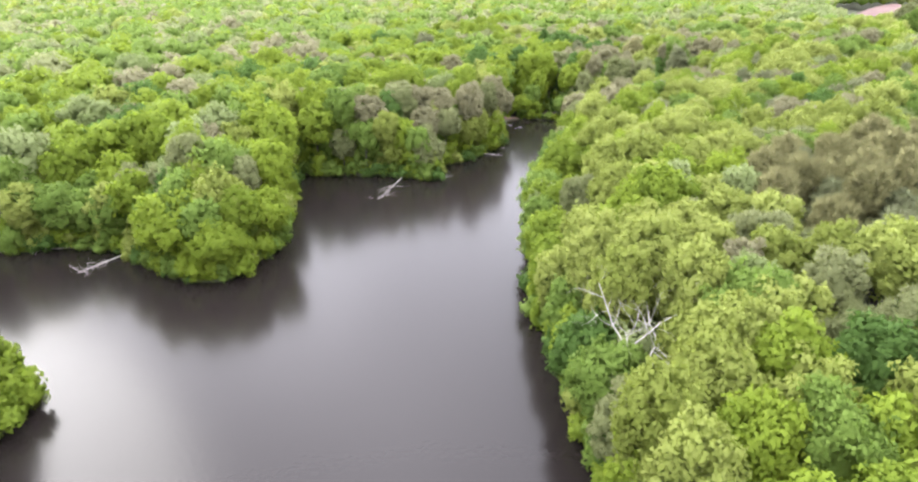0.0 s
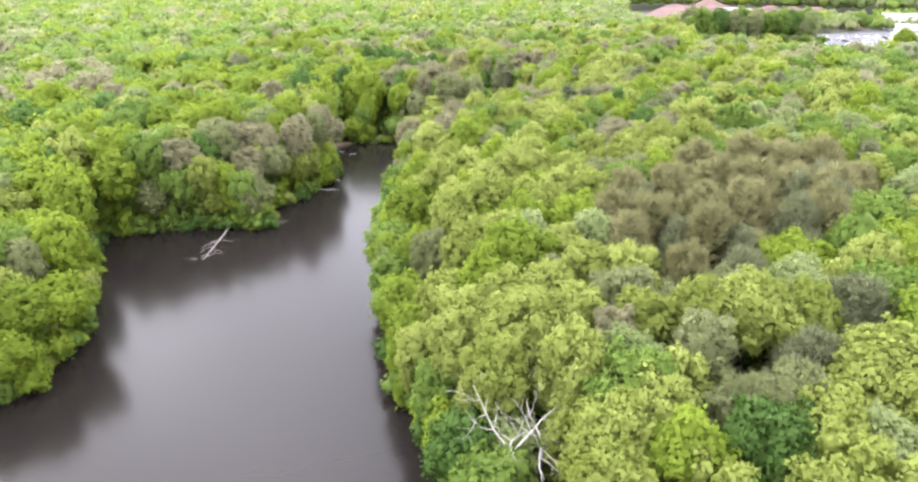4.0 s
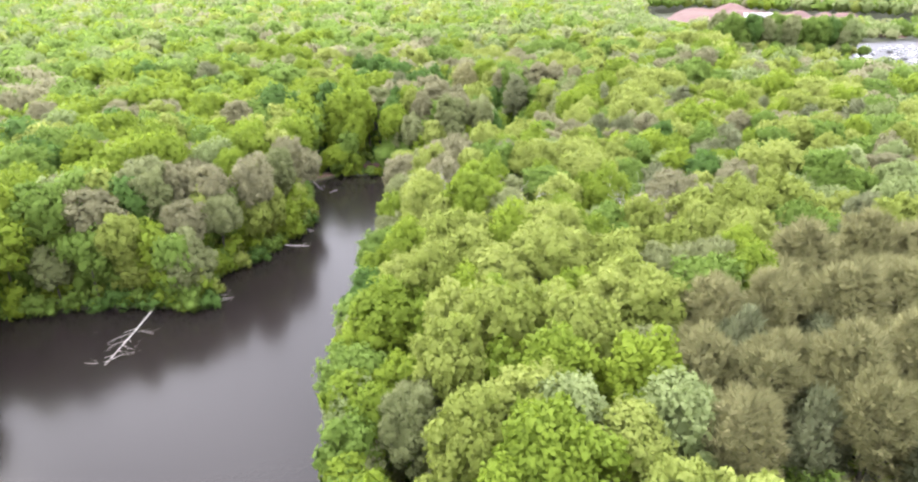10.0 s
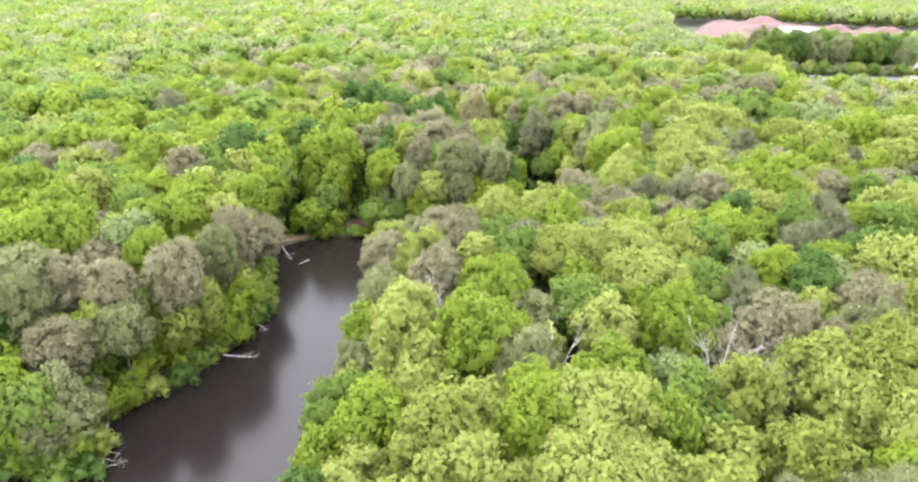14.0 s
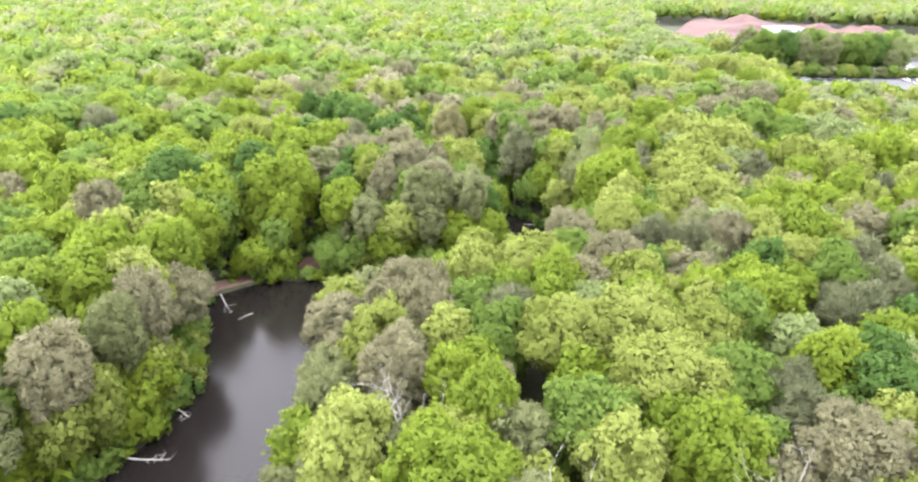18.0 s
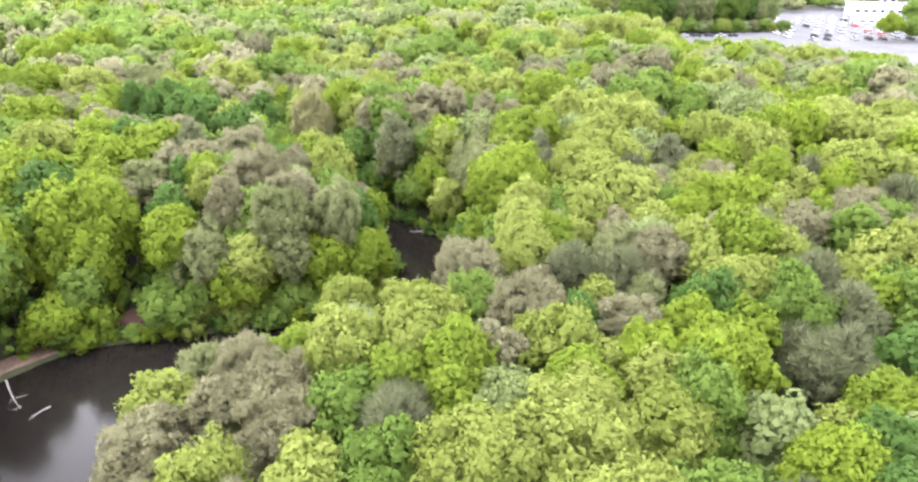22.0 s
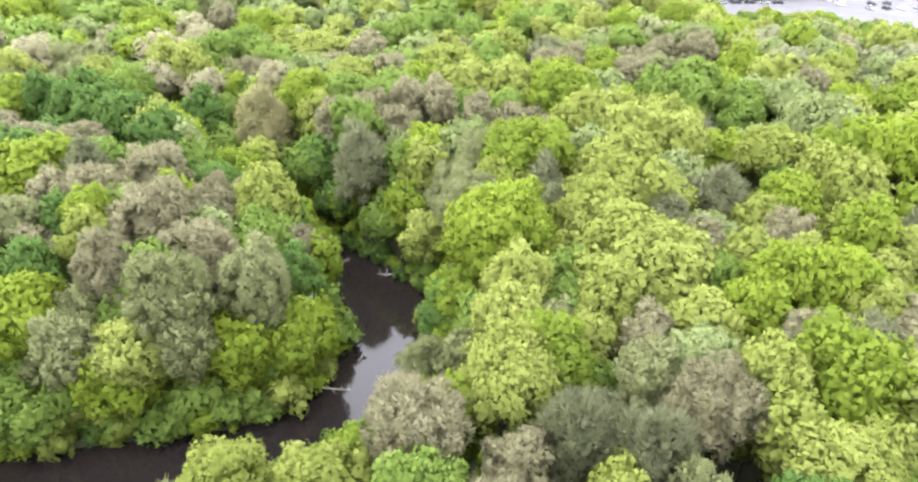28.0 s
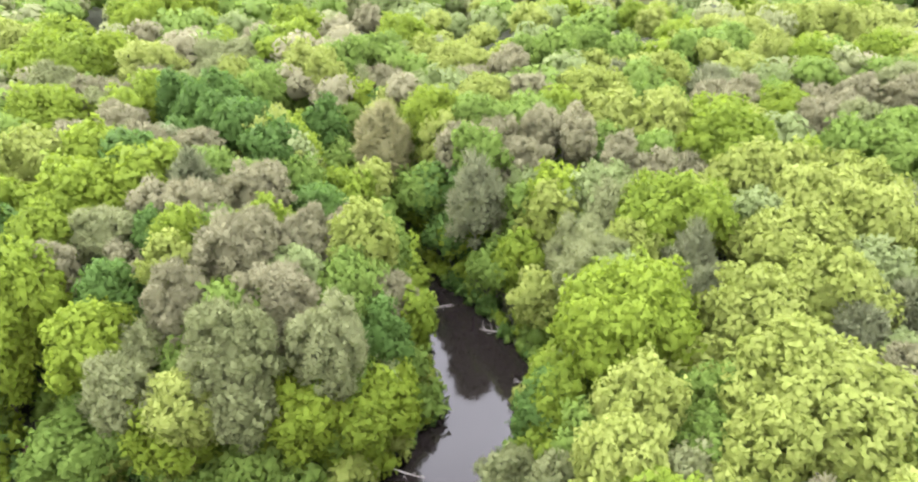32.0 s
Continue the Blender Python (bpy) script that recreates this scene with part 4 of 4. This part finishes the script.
# ---- low growth: shrubs along the water, saplings and brambles under the trees ----
def shrub_mesh(seed, kind):
    rng = np.random.default_rng(seed)
    s = Shape()
    for i in range(13):
        w, d = rng.uniform(0, 6.28), rng.uniform(0.1, 1.25)
        c = np.array([d * math.cos(w), d * math.sin(w), rng.uniform(0.5, 1.9) * (1.15 - 0.4 * d)])
        q = rng.uniform(0.45, 0.75)
        s.add(*lump(rng, c, q * 0.85, OCTA))
        s.add(*leaf_cards(rng, 32, c, q, 0.22, 0.6))
    for i in range(5):
        w = rng.uniform(0, 6.28)
        tube(s, [(0, 0, -0.5), (0.3 * math.cos(w), 0.3 * math.sin(w), 0.4), (0.7 * math.cos(w), 0.7 * math.sin(w), 1.2)], [0.05, 0.04, 0.02], 4)
    return s.mesh("shrub", LEAVES[kind], True)


SHRUBS = [(k, shrub_mesh(300 + i, k)) for i, k in enumerate("YYGGLD")]


def bank_shrubs():
    """A fringe of bushes that hangs over the waterline."""
    rng = np.random.default_rng(5)
    words = {"Y": "bright yellow-green leafy bush at the water's edge", "G": "fresh green leafy bush at the water's edge",
             "L": "pale green leafy bush at the water's edge", "D": "deep green leafy bush at the water's edge"}
    step, walked = 3.0, 0.0
    count = 0
    ring = np.roll(SHORE, -1, axis=0)
    for a, b in zip(SHORE, ring):
        d = b - a
        long = float(np.hypot(*d))
        while walked < long and count < 320:
            p = a + d * walked / long
            walked += step * rng.uniform(0.7, 1.3)
            if p[1] < 40 or (p[0] < -60 and p[1] < 90) or (28 < p[0] < 74 and 170 < p[1] < 205):
                continue
            out = np.array([d[1], -d[0]]) / long
            if from_shore(*(p + out * 0.8))[0] < 0:
                out = -out
            q = p + out * rng.uniform(-0.6, 0.6)
            if 12.5 < q[0] < 20 and 209 < q[1] < 217:      # the sandy landing stays bare
                continue
            k, me = SHRUBS[int(rng.integers(len(SHRUBS)))]
            g = rng.uniform(1.1, 2.0) if q[1] < 222 or q[0] < 40 else rng.uniform(0.7, 1.1)
            if 26 < q[0] < 35 and q[1] > 205:
                g *= 0.7
            ob = new("shrub", me)
            ob.matrix_basis = pose(q[0], q[1], land_at(q[0], q[1]) - 0.15, 0, 0, rng.uniform(0, 360)) @ Matrix.Diagonal((g, g, g * rng.uniform(0.8, 1.35), 1))
            tagged(ob, words[k], "bush", "bushes along the shore")
            count += 1
        walked -= long
    # taller bushes close behind them, up to the first branches of the trees
    last = None
    for a, b in zip(SHORE, ring):
        if a[1] < 90 or (a[0] > 13 and a[1] < 205) or a[0] < -85 or (a[0] > 40 and a[1] > 225):
            continue
        if last is not None and math.hypot(*(a - last)) < 1.9:
            continue
        last = a
        d = (b - a) / math.hypot(*(b - a))
        out = np.array([d[1], -d[0]])
        if from_shore(*(a + out * 0.8))[0] < 0:
            out = -out
        q = a + out * rng.uniform(1.2, 4.2)
        if from_shore(*q)[0] < 0.8 or (9 < q[0] < 22 and 208 < q[1] < 219) or (26.5 < q[0] < 34.5 and 211 < q[1] < 223):
            continue
        k, me = SHRUBS[int(rng.choice([0, 1, 2, 3, 4, 4]))]
        g = rng.uniform(1.6, 2.4)
        ob = new("shrub", me)
        ob.matrix_basis = pose(q[0], q[1], land_at(q[0], q[1]) - 0.2, 0, 0, rng.uniform(0, 360)) @ Matrix.Diagonal((g, g, g * rng.uniform(0.9, 1.5), 1))
        tagged(ob, words[k], "bush", "bushes along the shore")


bank_shrubs()


def undergrowth():
    """Saplings and brambles that close the floor of the wood."""
    rng = np.random.default_rng(77)
    shapes = {"G": Shape(), "D": Shape(), "Y": Shape()}
    n = 9000
    px, py = rng.uniform(-100, 165, n), rng.uniform(25, 330, n)
    s = from_shore(px, py)
    for x, y, d in zip(px, py, s):
        if d < 0.8 or to_path(x, y) > 125 or (27 < x < 34 and 214 < y < 222):
            continue
        if d > 16 and rng.random() < 0.6:
            continue
        tall = float(rng.uniform(2.5, 7.5)) if d > 3 else float(rng.uniform(1.5, 4.0))
        wide = float(rng.uniform(1.3, 2.4))
        base = np.array([x, y, land_at(x, y)])
        sh = shapes["G" if rng.random() < 0.45 else "D" if rng.random() < 0.3 else "Y"]
        for i in range(4):
            w = rng.uniform(0, 6.28)
            up = (i + 0.6) / 4
            c = base + np.array([math.cos(w) * wide * 0.6 * (1.1 - up), math.sin(w) * wide * 0.6 * (1.1 - up), tall * up])
            q = wide * rng.uniform(0.42, 0.65)
            sh.add(*lump(rng, c, q * 0.9, OCTA))
            sh.add(*leaf_cards(rng, 18, c, q, 0.36, 0.6))
    for a, b in zip(SHORE, np.roll(SHORE, -1, axis=0)):      # a hem of low leaves over the waterline
        for t in np.arange(0, 1, 0.9 / max(0.9, math.hypot(*(b - a)))):
            x, y = a + (b - a) * t + rng.normal(size=2) * 0.45
            if y < 38 or x < -95 or (10 < x < 20 and 208 < y < 217):
                continue
            sh = shapes["GYDGY"[int(rng.integers(5))]]
            q = float(rng.uniform(0.5, 0.95))
            c = np.array([x, y, max(land_at(x, y), 0.0) + q * rng.uniform(0.4, 1.3)])
            sh.add(*lump(rng, c, q * 0.8, OCTA))
            sh.add(*leaf_cards(rng, 22, c, q, 0.24, 0.4))
    words = {"G": "fresh green", "D": "deep green", "Y": "yellow-green"}
    for k, sh in shapes.items():
        ob = new("undergrowth", sh.mesh("undergrowth", LEAVES[k], True))
        tagged(ob, words[k] + " saplings and brambles under the trees", "undergrowth", kind="stuff")


undergrowth()


# ---- bare standing trees and fallen trunks ----
def branch(s, rng, start, heading, length, girth, depth, droop=0.0):
    """A crooked limb that forks; returns nothing, adds to s."""
    p, d = Vector(start), Vector(heading).normalized()
    pts, rad = [p.copy()], [girth]
    n = 5
    for i in range(n):
        d = (d + Vector(rng.normal(size=3)) * 0.16 + Vector((0, 0, droop))).normalized()
        p = p + d * length / n
        pts.append(p.copy())
        rad.append(girth * (1 - 0.75 * (i + 1) / n))
        if depth and i >= 1:
            for _ in range(1 if depth < 2 else int(rng.integers(1, 3))):
                side = d.cross(Vector(rng.normal(size=3))).normalized()
                branch(s, rng, p, d * 0.55 + side, length * rng.uniform(0.32, 0.55), rad[-1] * 0.6, depth - 1, droop)
    tube(s, pts, rad, 6 if girth > 0.1 else 4)


def dead_tree(x, y, height, seed, forks=2, lean=(0, 0), girth=0.2):
    """A bleached bare tree: trunk and each main limb."""
    rng = np.random.default_rng(seed)
    top = new("dead_tree")
    top.matrix_basis = pose(x, y, land_at(x, y) - 0.3)
    tagged(top, "bleached bare dead tree standing among green crowns", "dead tree", "dead trees in the wood")
    s = Shape()
    rise = height * 0.62
    line = [(lean[0] * t * t * rise, lean[1] * t * t * rise, rise * t) for t in np.linspace(0, 1, 6)]
    tube(s, line, [girth * (1.2 - 0.55 * t) for t in np.linspace(0, 1, 6)], 8)
    part("trunk", s.mesh("trunk", DEAD, True), top)
    for i in range(forks):
        w = 6.28 * i / max(1, forks) + rng.uniform(-0.4, 0.4)
        s = Shape()
        branch(s, rng, line[-1], (math.cos(w) * 0.55, math.sin(w) * 0.55, 1.0), height * 0.42, girth * 0.6, 2)
        part("limb", s.mesh("limb", DEAD, True), top)
    for i in range(2):
        w = rng.uniform(0, 6.28)
        s = Shape()
        branch(s, rng, line[3 + i], (math.cos(w), math.sin(w), 0.5), height * 0.26, girth * 0.4, 1)
        part("limb", s.mesh("limb", DEAD, True), top)
    return top


dead_tree(16.2, 54.4, 18.0, 1, 3, (0, 0), 0.18)
dead_tree(19.4, 54.8, 17.5, 2, 3, (0.03, 0), 0.17)
dead_tree(60.4, 130.8, 19.2, 3, 4, (0, 0), 0.16)
dead_tree(64.0, 131.6, 18.0, 4, 3, (0.05, 0), 0.15)
dead_tree(43.2, 134.6, 19.2, 5, 3, (0, 0), 0.16)
dead_tree(88.0, 232.0, 15.0, 6, 1, (-0.06, 0), 0.18)
dead_tree(91.0, 198.5, 13.0, 7, 1, (0, 0), 0.14)
dead_tree(91.9, 197.0, 12.5, 8, 1, (0.04, 0), 0.13)
dead_tree(82.6, 187.5, 15.0, 9, 2, (0.02, 0), 0.2)
dead_tree(49.9, 166.0, 17.0, 10, 2, (-0.05, 0.02), 0.2)
dead_tree(36.7, 152.5, 17.5, 12, 3)
dead_tree(-9.0, 161.0, 12.0, 11, 1, (-0.14, 0.03), 0.15)
dead_tree(-86.0, 114.0, 14.0, 13, 1, (-0.12, 0.05), 0.2)
dead_tree(-41.5, 98.0, 8.5, 14, 1, (-0.05, 0), 0.17)


def fallen_tree(x0, y0, x1, y1, seed, girth=0.22, limbs=7, label="bleached fallen tree lying out into the pond", z0=0.35, z1=0.02):
    """A trunk that lies from the bank out over the water, with its bare limbs."""
    rng = np.random.default_rng(seed)
    top = new("fallen_tree")
    top.matrix_basis = pose(x0, y0, 0)
    tagged(top, label, "fallen tree", "fallen trees in the water")
    d = Vector((x1 - x0, y1 - y0, z1 - z0))
    long = d.length
    side = Vector((-d.y, d.x, 0)).normalized()
    line = [Vector((0, 0, z0)) + d * t + side * 0.25 * math.sin(3 * t + seed) for t in np.linspace(0, 1, 7)]
    s = Shape()
    tube(s, line, [girth * (1.1 - 0.85 * t) for t in np.linspace(0, 1, 7)], 7)
    part("trunk", s.mesh("trunk", DEAD, True), top)
    for i in range(limbs):
        t = 0.45 + 0.52 * (i + rng.uniform(0, 0.8)) / limbs
        p = Vector((0, 0, z0)) + d * min(t, 0.98)
        way = d.normalized() * 0.7 + side * (1 if i % 2 else -1) * rng.uniform(0.7, 1.2) + Vector((0, 0, rng.uniform(-0.02, 0.30)))
        s = Shape()
        branch(s, rng, p, way, long * rng.uniform(0.16, 0.28), girth * 0.34, 1, -0.03)
        part("limb", s.mesh("limb", DEAD, True), top)


fallen_tree(-14.0, 152.5, -18.2, 134.6, 1, 0.15, 11)
fallen_tree(-59.5, 107.0, -65.0, 97.8, 2, 0.14, 13)
fallen_tree(-6.3, 160.5, -4.4, 149.5, 3, 0.16, 8, "bare fallen tree lying along the bank")
fallen_tree(6.5, 171.5, 11.2, 170.0, 4, 0.11, 6, "bare snag reaching off the bank into the pond")
fallen_tree(70.6, 236.0, 75.4, 236.7, 5, 0.10, 4, "fallen limb across the narrow channel")
fallen_tree(82.5, 228.6, 77.8, 231.0, 6, 0.09, 5, "bare fallen branch in the channel")
fallen_tree(84.0, 219.8, 79.6, 220.1, 7, 0.09, 3, "bare log off the bank into the channel")
fallen_tree(63.5, 209.8, 67.4, 208.6, 8, 0.09, 3, "bare log lying off the point into the water")
fallen_tree(14.2, 211.5, 16.6, 205.0, 9, 0.10, 3, "thin branch sticking out of the shallows")
fallen_tree(19.8, 203.6, 17.4, 202.2, 10, 0.09, 2, "thin branch floating in the pond", 0.05, 0.02)
fallen_tree(10.2, 181.2, 12.4, 177.5, 11, 0.12, 5, "pale brush lying in the shallows")
fallen_tree(-86.0, 106.3, -70.5, 109.0, 12, 0.15, 2, "pale fallen trunk along the waterline")
fallen_tree(72.5, 239.5, 70.5, 233.0, 13, 0.07, 5, "tangle of pale brush in the channel")


# ---- bare ground by the shore ----
def patch(name, outline, material, label, lift=0.05, category="bare ground"):
    """A thin uneven layer of soil laid on the ground."""
    ring = smooth_ring(outline, 4)
    c = ring.mean(axis=0)
    verts, faces = [], []
    rows = 5
    for j in range(rows + 1):
        k = j / rows
        for x, y in c + (ring - c) * (0.02 + 0.98 * k):
            verts.append((x, y, land_at(x, y) + lift * (1.4 - k) if k < 1 else land_at(x, y) - 0.1))
    w = len(ring)
    for j in range(rows):
        for i in range(w):
            faces.append((j * w + i, j * w + (i + 1) % w, (j + 1) * w + (i + 1) % w, (j + 1) * w + i))
    faces.append(tuple(range(w)))
    tagged(new(name, mesh_of(name, verts, faces, material, True)), label, category, kind="structure")


patch("sand_bank", [(10.6, 208.0), (12.5, 212.2), (16, 214.0), (21, 216.0), (21, 218.0), (15, 217.0), (10.5, 214.0), (8.8, 210.0)], SAND, "reddish wet sand at the pond's corner", 0.25)
patch("soil_clearing", [(27, 217.6), (29.5, 217), (33, 218.2), (33.6, 221), (30.5, 222.6), (27.5, 221)], RED_SOIL, "bare reddish soil in a gap of the trees", 0.2)


# ---- the cleared land with its yard and building site ----
FLAT = 3.6


def slab(name, outline, z, material, label, category, thick=0.5):
    bm = bmesh.new()
    top = [bm.verts.new((x, y, z)) for x, y in outline]
    low = [bm.verts.new((x, y, z - thick)) for x, y in outline]
    bm.faces.new(top)
    for i in range(len(top)):
        j = (i + 1) % len(top)
        bm.faces.new((top[i], low[i], low[j], top[j]))
    bmesh.ops.recalc_face_normals(bm, faces=bm.faces)
    me = bpy.data.meshes.new(name)
    bm.to_mesh(me)
    bm.free()
    me.materials.append(material)
    return tagged(new(name, me), label, category, kind="structure")


slab("parking_lot", [(322, 388), (262, 386), (212, 345), (196, 282), (224, 240), (300, 215), (470, 262), (560, 350), (520, 420), (430, 424), (352, 404)], FLAT, ASPHALT, "grey asphalt yard with parked cars", "parking lot")


def earth(name, cx, cy, wx, wy, turn, seed, label):
    """Graded bare earth with low heaps."""
    rng = np.random.default_rng(seed)
    n = 26
    verts, faces = [], []
    heaps = [(rng.uniform(-0.8, 0.8), rng.uniform(-0.8, 0.8), rng.uniform(0.16, 0.34), rng.uniform(1.5, 5)) for _ in range(9)]
    c, s = math.cos(radians(turn)), math.sin(radians(turn))
    for j in range(n + 1):
        for i in range(n + 1):
            u, v = 2 * i / n - 1, 2 * j / n - 1
            z = FLAT + 5.0 + sum(h * math.exp(-((u - a) ** 2 + (v - b) ** 2) / q ** 2) for a, b, q, h in heaps)
            if max(abs(u), abs(v)) > 0.99:
                z = FLAT - 1
            x, y = u * wx, v * wy
            verts.append((cx + c * x - s * y, cy + s * x + c * y, z + rng.normal() * 0.2))
    w = n + 1
    for j in range(n):
        for i in range(n):
            faces.append((j * w + i, j * w + i + 1, (j + 1) * w + i + 1, (j + 1) * w + i))
    tagged(new(name, mesh_of(name, verts, faces, RED_SOIL, True)), label, "bare earth", kind="structure")


earth("building_site", 400, 570, 100, 58, 51.6, 4, "graded red earth of a building site")
earth("earth_heaps", 452, 510, 66, 34, 60, 9, "heaps of reddish brown earth beside the yard")


def hall(x, y, wx, wy, h, turn, bays, label, storeys=1):
    """A flat-roofed white building with parapet, windows and a door."""
    top = new("commercial_building")
    top.matrix_basis = pose(x, y, FLAT, 0, 0, turn)
    tagged(top, label, "building", "buildings beyond the wood")
    part("wall", (box(bmesh.new(), 0, 0, h / 2, wx, wy, h), WHITE), top)
    part("roof", (box(bmesh.new(), 0, 0, h + 0.2, wx + 0.8, wy + 0.8, 0.4, 0.08), ROOF), top)
    for i in (-1, 1):
        part("parapet", (box(bmesh.new(), i * (wx / 2 + 0.25), 0, h + 0.7, 0.3, wy + 0.8, 0.6), WHITE), top)
        part("parapet", (box(bmesh.new(), 0, i * (wy / 2 + 0.25), h + 0.7, wx + 0.2, 0.3, 0.6), WHITE), top)
    for i in range(3):
        part("roof_unit", (box(bmesh.new(), wx * (i - 1) * 0.28, wy * 0.12 * (i - 1), h + 1.1, 2.6, 2.0, 1.4, 0.1), ROOF), top)
    for k in range(storeys):
        for i in range(bays):
            cx = wx * ((i + 0.5) / bays - 0.5)
            z = h * (k + 0.55) / storeys
            win = part("window", (box(bmesh.new(), cx, -wy / 2 - 0.05, z, wx / bays * 0.5, 0.16, h / storeys * 0.2), GLASS), top)
            part("sill", (box(bmesh.new(), cx, -wy / 2 - 0.16, z - h / storeys * 0.12, wx / bays * 0.68, 0.3, 0.12), WHITE), win)
    part("door", (box(bmesh.new(), wx * 0.5 / bays, -wy / 2 - 0.06, 1.15, 1.9, 0.2, 2.3), GLASS), top)


hall(388, 520, 24, 14, 11, -22, 5, "white flat-roofed building on the red earth site")
hall(474, 420, 40, 24, 9.5, -38, 9, "large white flat-roofed building beside the yard")
hall(441, 380, 36, 16, 6, -38, 8, "low white hall with a pale roof beside the yard")
hall(404, 356, 26, 12, 4, -38, 6, "low white shop building with a pale roof")


# ---- parked cars ----
PAINTS = {"white": plain_material("white_car_paint", (0.72, 0.72, 0.72), (0.8, 0.8, 0.8), 0.5, 0.3, 0.0),
          "silver": plain_material("silver_car_paint", (0.42, 0.43, 0.45), (0.52, 0.53, 0.55), 0.5, 0.3, 0.0, 0.5),
          "black": plain_material("black_car_paint", (0.015, 0.015, 0.018), (0.03, 0.03, 0.035), 0.5, 0.25, 0.0),
          "red": plain_material("red_car_paint", (0.40, 0.03, 0.03), (0.5, 0.05, 0.04), 0.5, 0.3, 0.0)}


def wheel_mesh():
    bm = bmesh.new()
    bmesh.ops.create_cone(bm, cap_ends=True, segments=14, radius1=0.33, radius2=0.33, depth=0.22, matrix=pose(0, 0, 0, 90))
    me = bpy.data.meshes.new("wheel")
    bm.to_mesh(me)
    bm.free()
    me.materials.append(RUBBER)
    return me


WHEEL = wheel_mesh()


def car(colour):
    """A saloon car standing at the origin, its nose towards +x."""
    top = new("parked_car")
    tagged(top, colour + " car parked on the asphalt yard", "car", "cars in the yard")
    part("body", (box(bmesh.new(), 0, 0, 0.62, 4.5, 1.8, 0.62, 0.16), PAINTS[colour]), top)
    bm = box(bmesh.new(), -0.25, 0, 1.17, 2.5, 1.6, 0.55, 0.05)
    for v in bm.verts:
        if v.co.z > 1.2:
            v.co.x = -0.25 + (v.co.x + 0.25) * 0.68
            v.co.y *= 0.84
    part("cabin_glass", (bm, GLASS), top)
    part("roof", (box(bmesh.new(), -0.25, 0, 1.46, 1.65, 1.3, 0.06, 0.02), PAINTS[colour]), top)
    for x in (-1.4, 1.4):
        for y in (-0.85, 0.85):
            part("wheel", WHEEL, top, at=pose(x, y, 0.33))
    return top


def park_cars():
    rng = np.random.default_rng(3)
    models = {}
    for row in range(8):
        for i in range(15):
            if rng.random() < 0.2:
                continue
            colour = ("white", "silver", "black", "white", "silver", "white", "red", "black", "silver")[int(rng.integers(9))]
            u, v = i * 3.1, row * 10.5
            a = radians(-22)
            x = 318 + math.cos(a) * u * 2.2 - math.sin(a) * v
            y = 338 + math.sin(a) * u * 2.2 + math.cos(a) * v
            m = pose(x, y, FLAT, 0, 0, 68 + rng.uniform(-2, 2) + (180 if rng.random() < 0.5 else 0))
            if colour in models:
                copy_thing(models[colour], m)
            else:
                models[colour] = car(colour)
                models[colour].matrix_basis = m
    for i in range(8):
        copy_thing(models["black" if i % 3 else "silver"], pose(262 + i * 5.4, 378.5 - i * 2.55, FLAT, 0, 0, -25))


park_cars()


# ---- trees of the cleared land ----
def tree_belt(stops, height, r, step):
    """A belt of trees along a line of stops, all about one height."""
    walked = 0.0
    for (ax, ay), (bx, by) in zip(stops, stops[1:]):
        long = math.hypot(bx - ax, by - ay)
        while walked < long:
            k = walked / long
            tree("LGYLGSLGYG"[int(draw.integers(10))], ax + (bx - ax) * k + draw.uniform(-2, 2), ay + (by - ay) * k + draw.uniform(-2, 2),
                 r * draw.uniform(0.85, 1.2), height * draw.uniform(0.9, 1.08), 0.42)
            walked += step
        walked -= long


tree_belt([(186, 293), (220, 279), (227, 259), (231, 236)], 15.5, 4.0, 5.5)
tree_belt([(201, 308), (237, 294), (245, 272), (249, 247)], 12.5, 4.0, 5.5)
tree_belt([(212, 330), (222, 326), (259, 314), (267, 290), (272, 262)], 8.5, 3.8, 6.0)
for i in range(26):
    tree("GSGWGSD"[i % 7], 262 + i * 2.9 + draw.uniform(-1.5, 1.5), 391 - i * 0.9 + (i % 2) * 9 + draw.uniform(-2, 4), draw.uniform(3.2, 5.2), draw.uniform(15, 25), 0.44)
for i in range(18):
    tree("GWSGLG"[i % 6], 262 + i * 4.2 + draw.uniform(-1.5, 1.5), 385 - i * 1.3 + draw.uniform(-2, 2), draw.uniform(3.2, 4.4), draw.uniform(6, 9), 0.46)
plant("Y", [(284, 412, 6, 19), (296, 420, 6, 18), (352, 318, 6, 13), (290, 398, 4, 15)])
plant("L", [(270, 430, 6, 16), (412, 448, 6, 13), (498, 368, 7, 13), (276, 402, 5, 17)])
plant("G", [(330, 452, 7, 16), (352, 446, 7, 17), (372, 440, 6, 16), (395, 438, 7, 15), (430, 428, 7, 14), (366, 314, 6, 12), (500, 392, 8, 16), (512, 384, 8, 15), (380, 300, 5, 10),
            (415, 345, 7, 14), (428, 340, 7, 15), (405, 332, 6, 12), (436, 350, 7, 15), (445, 336, 8, 16)])
plant("D", [(524, 374, 8, 16), (341, 448, 6, 17), (384, 443, 6, 15), (422, 350, 6, 13)])
plant("G", [(52, 277, 3.4, 14), (63.5, 281, 3.4, 15), (55, 293, 3.8, 17), (49, 296, 3.8, 18), (61, 292, 3.6, 17), (68, 272, 3.2, 14)])
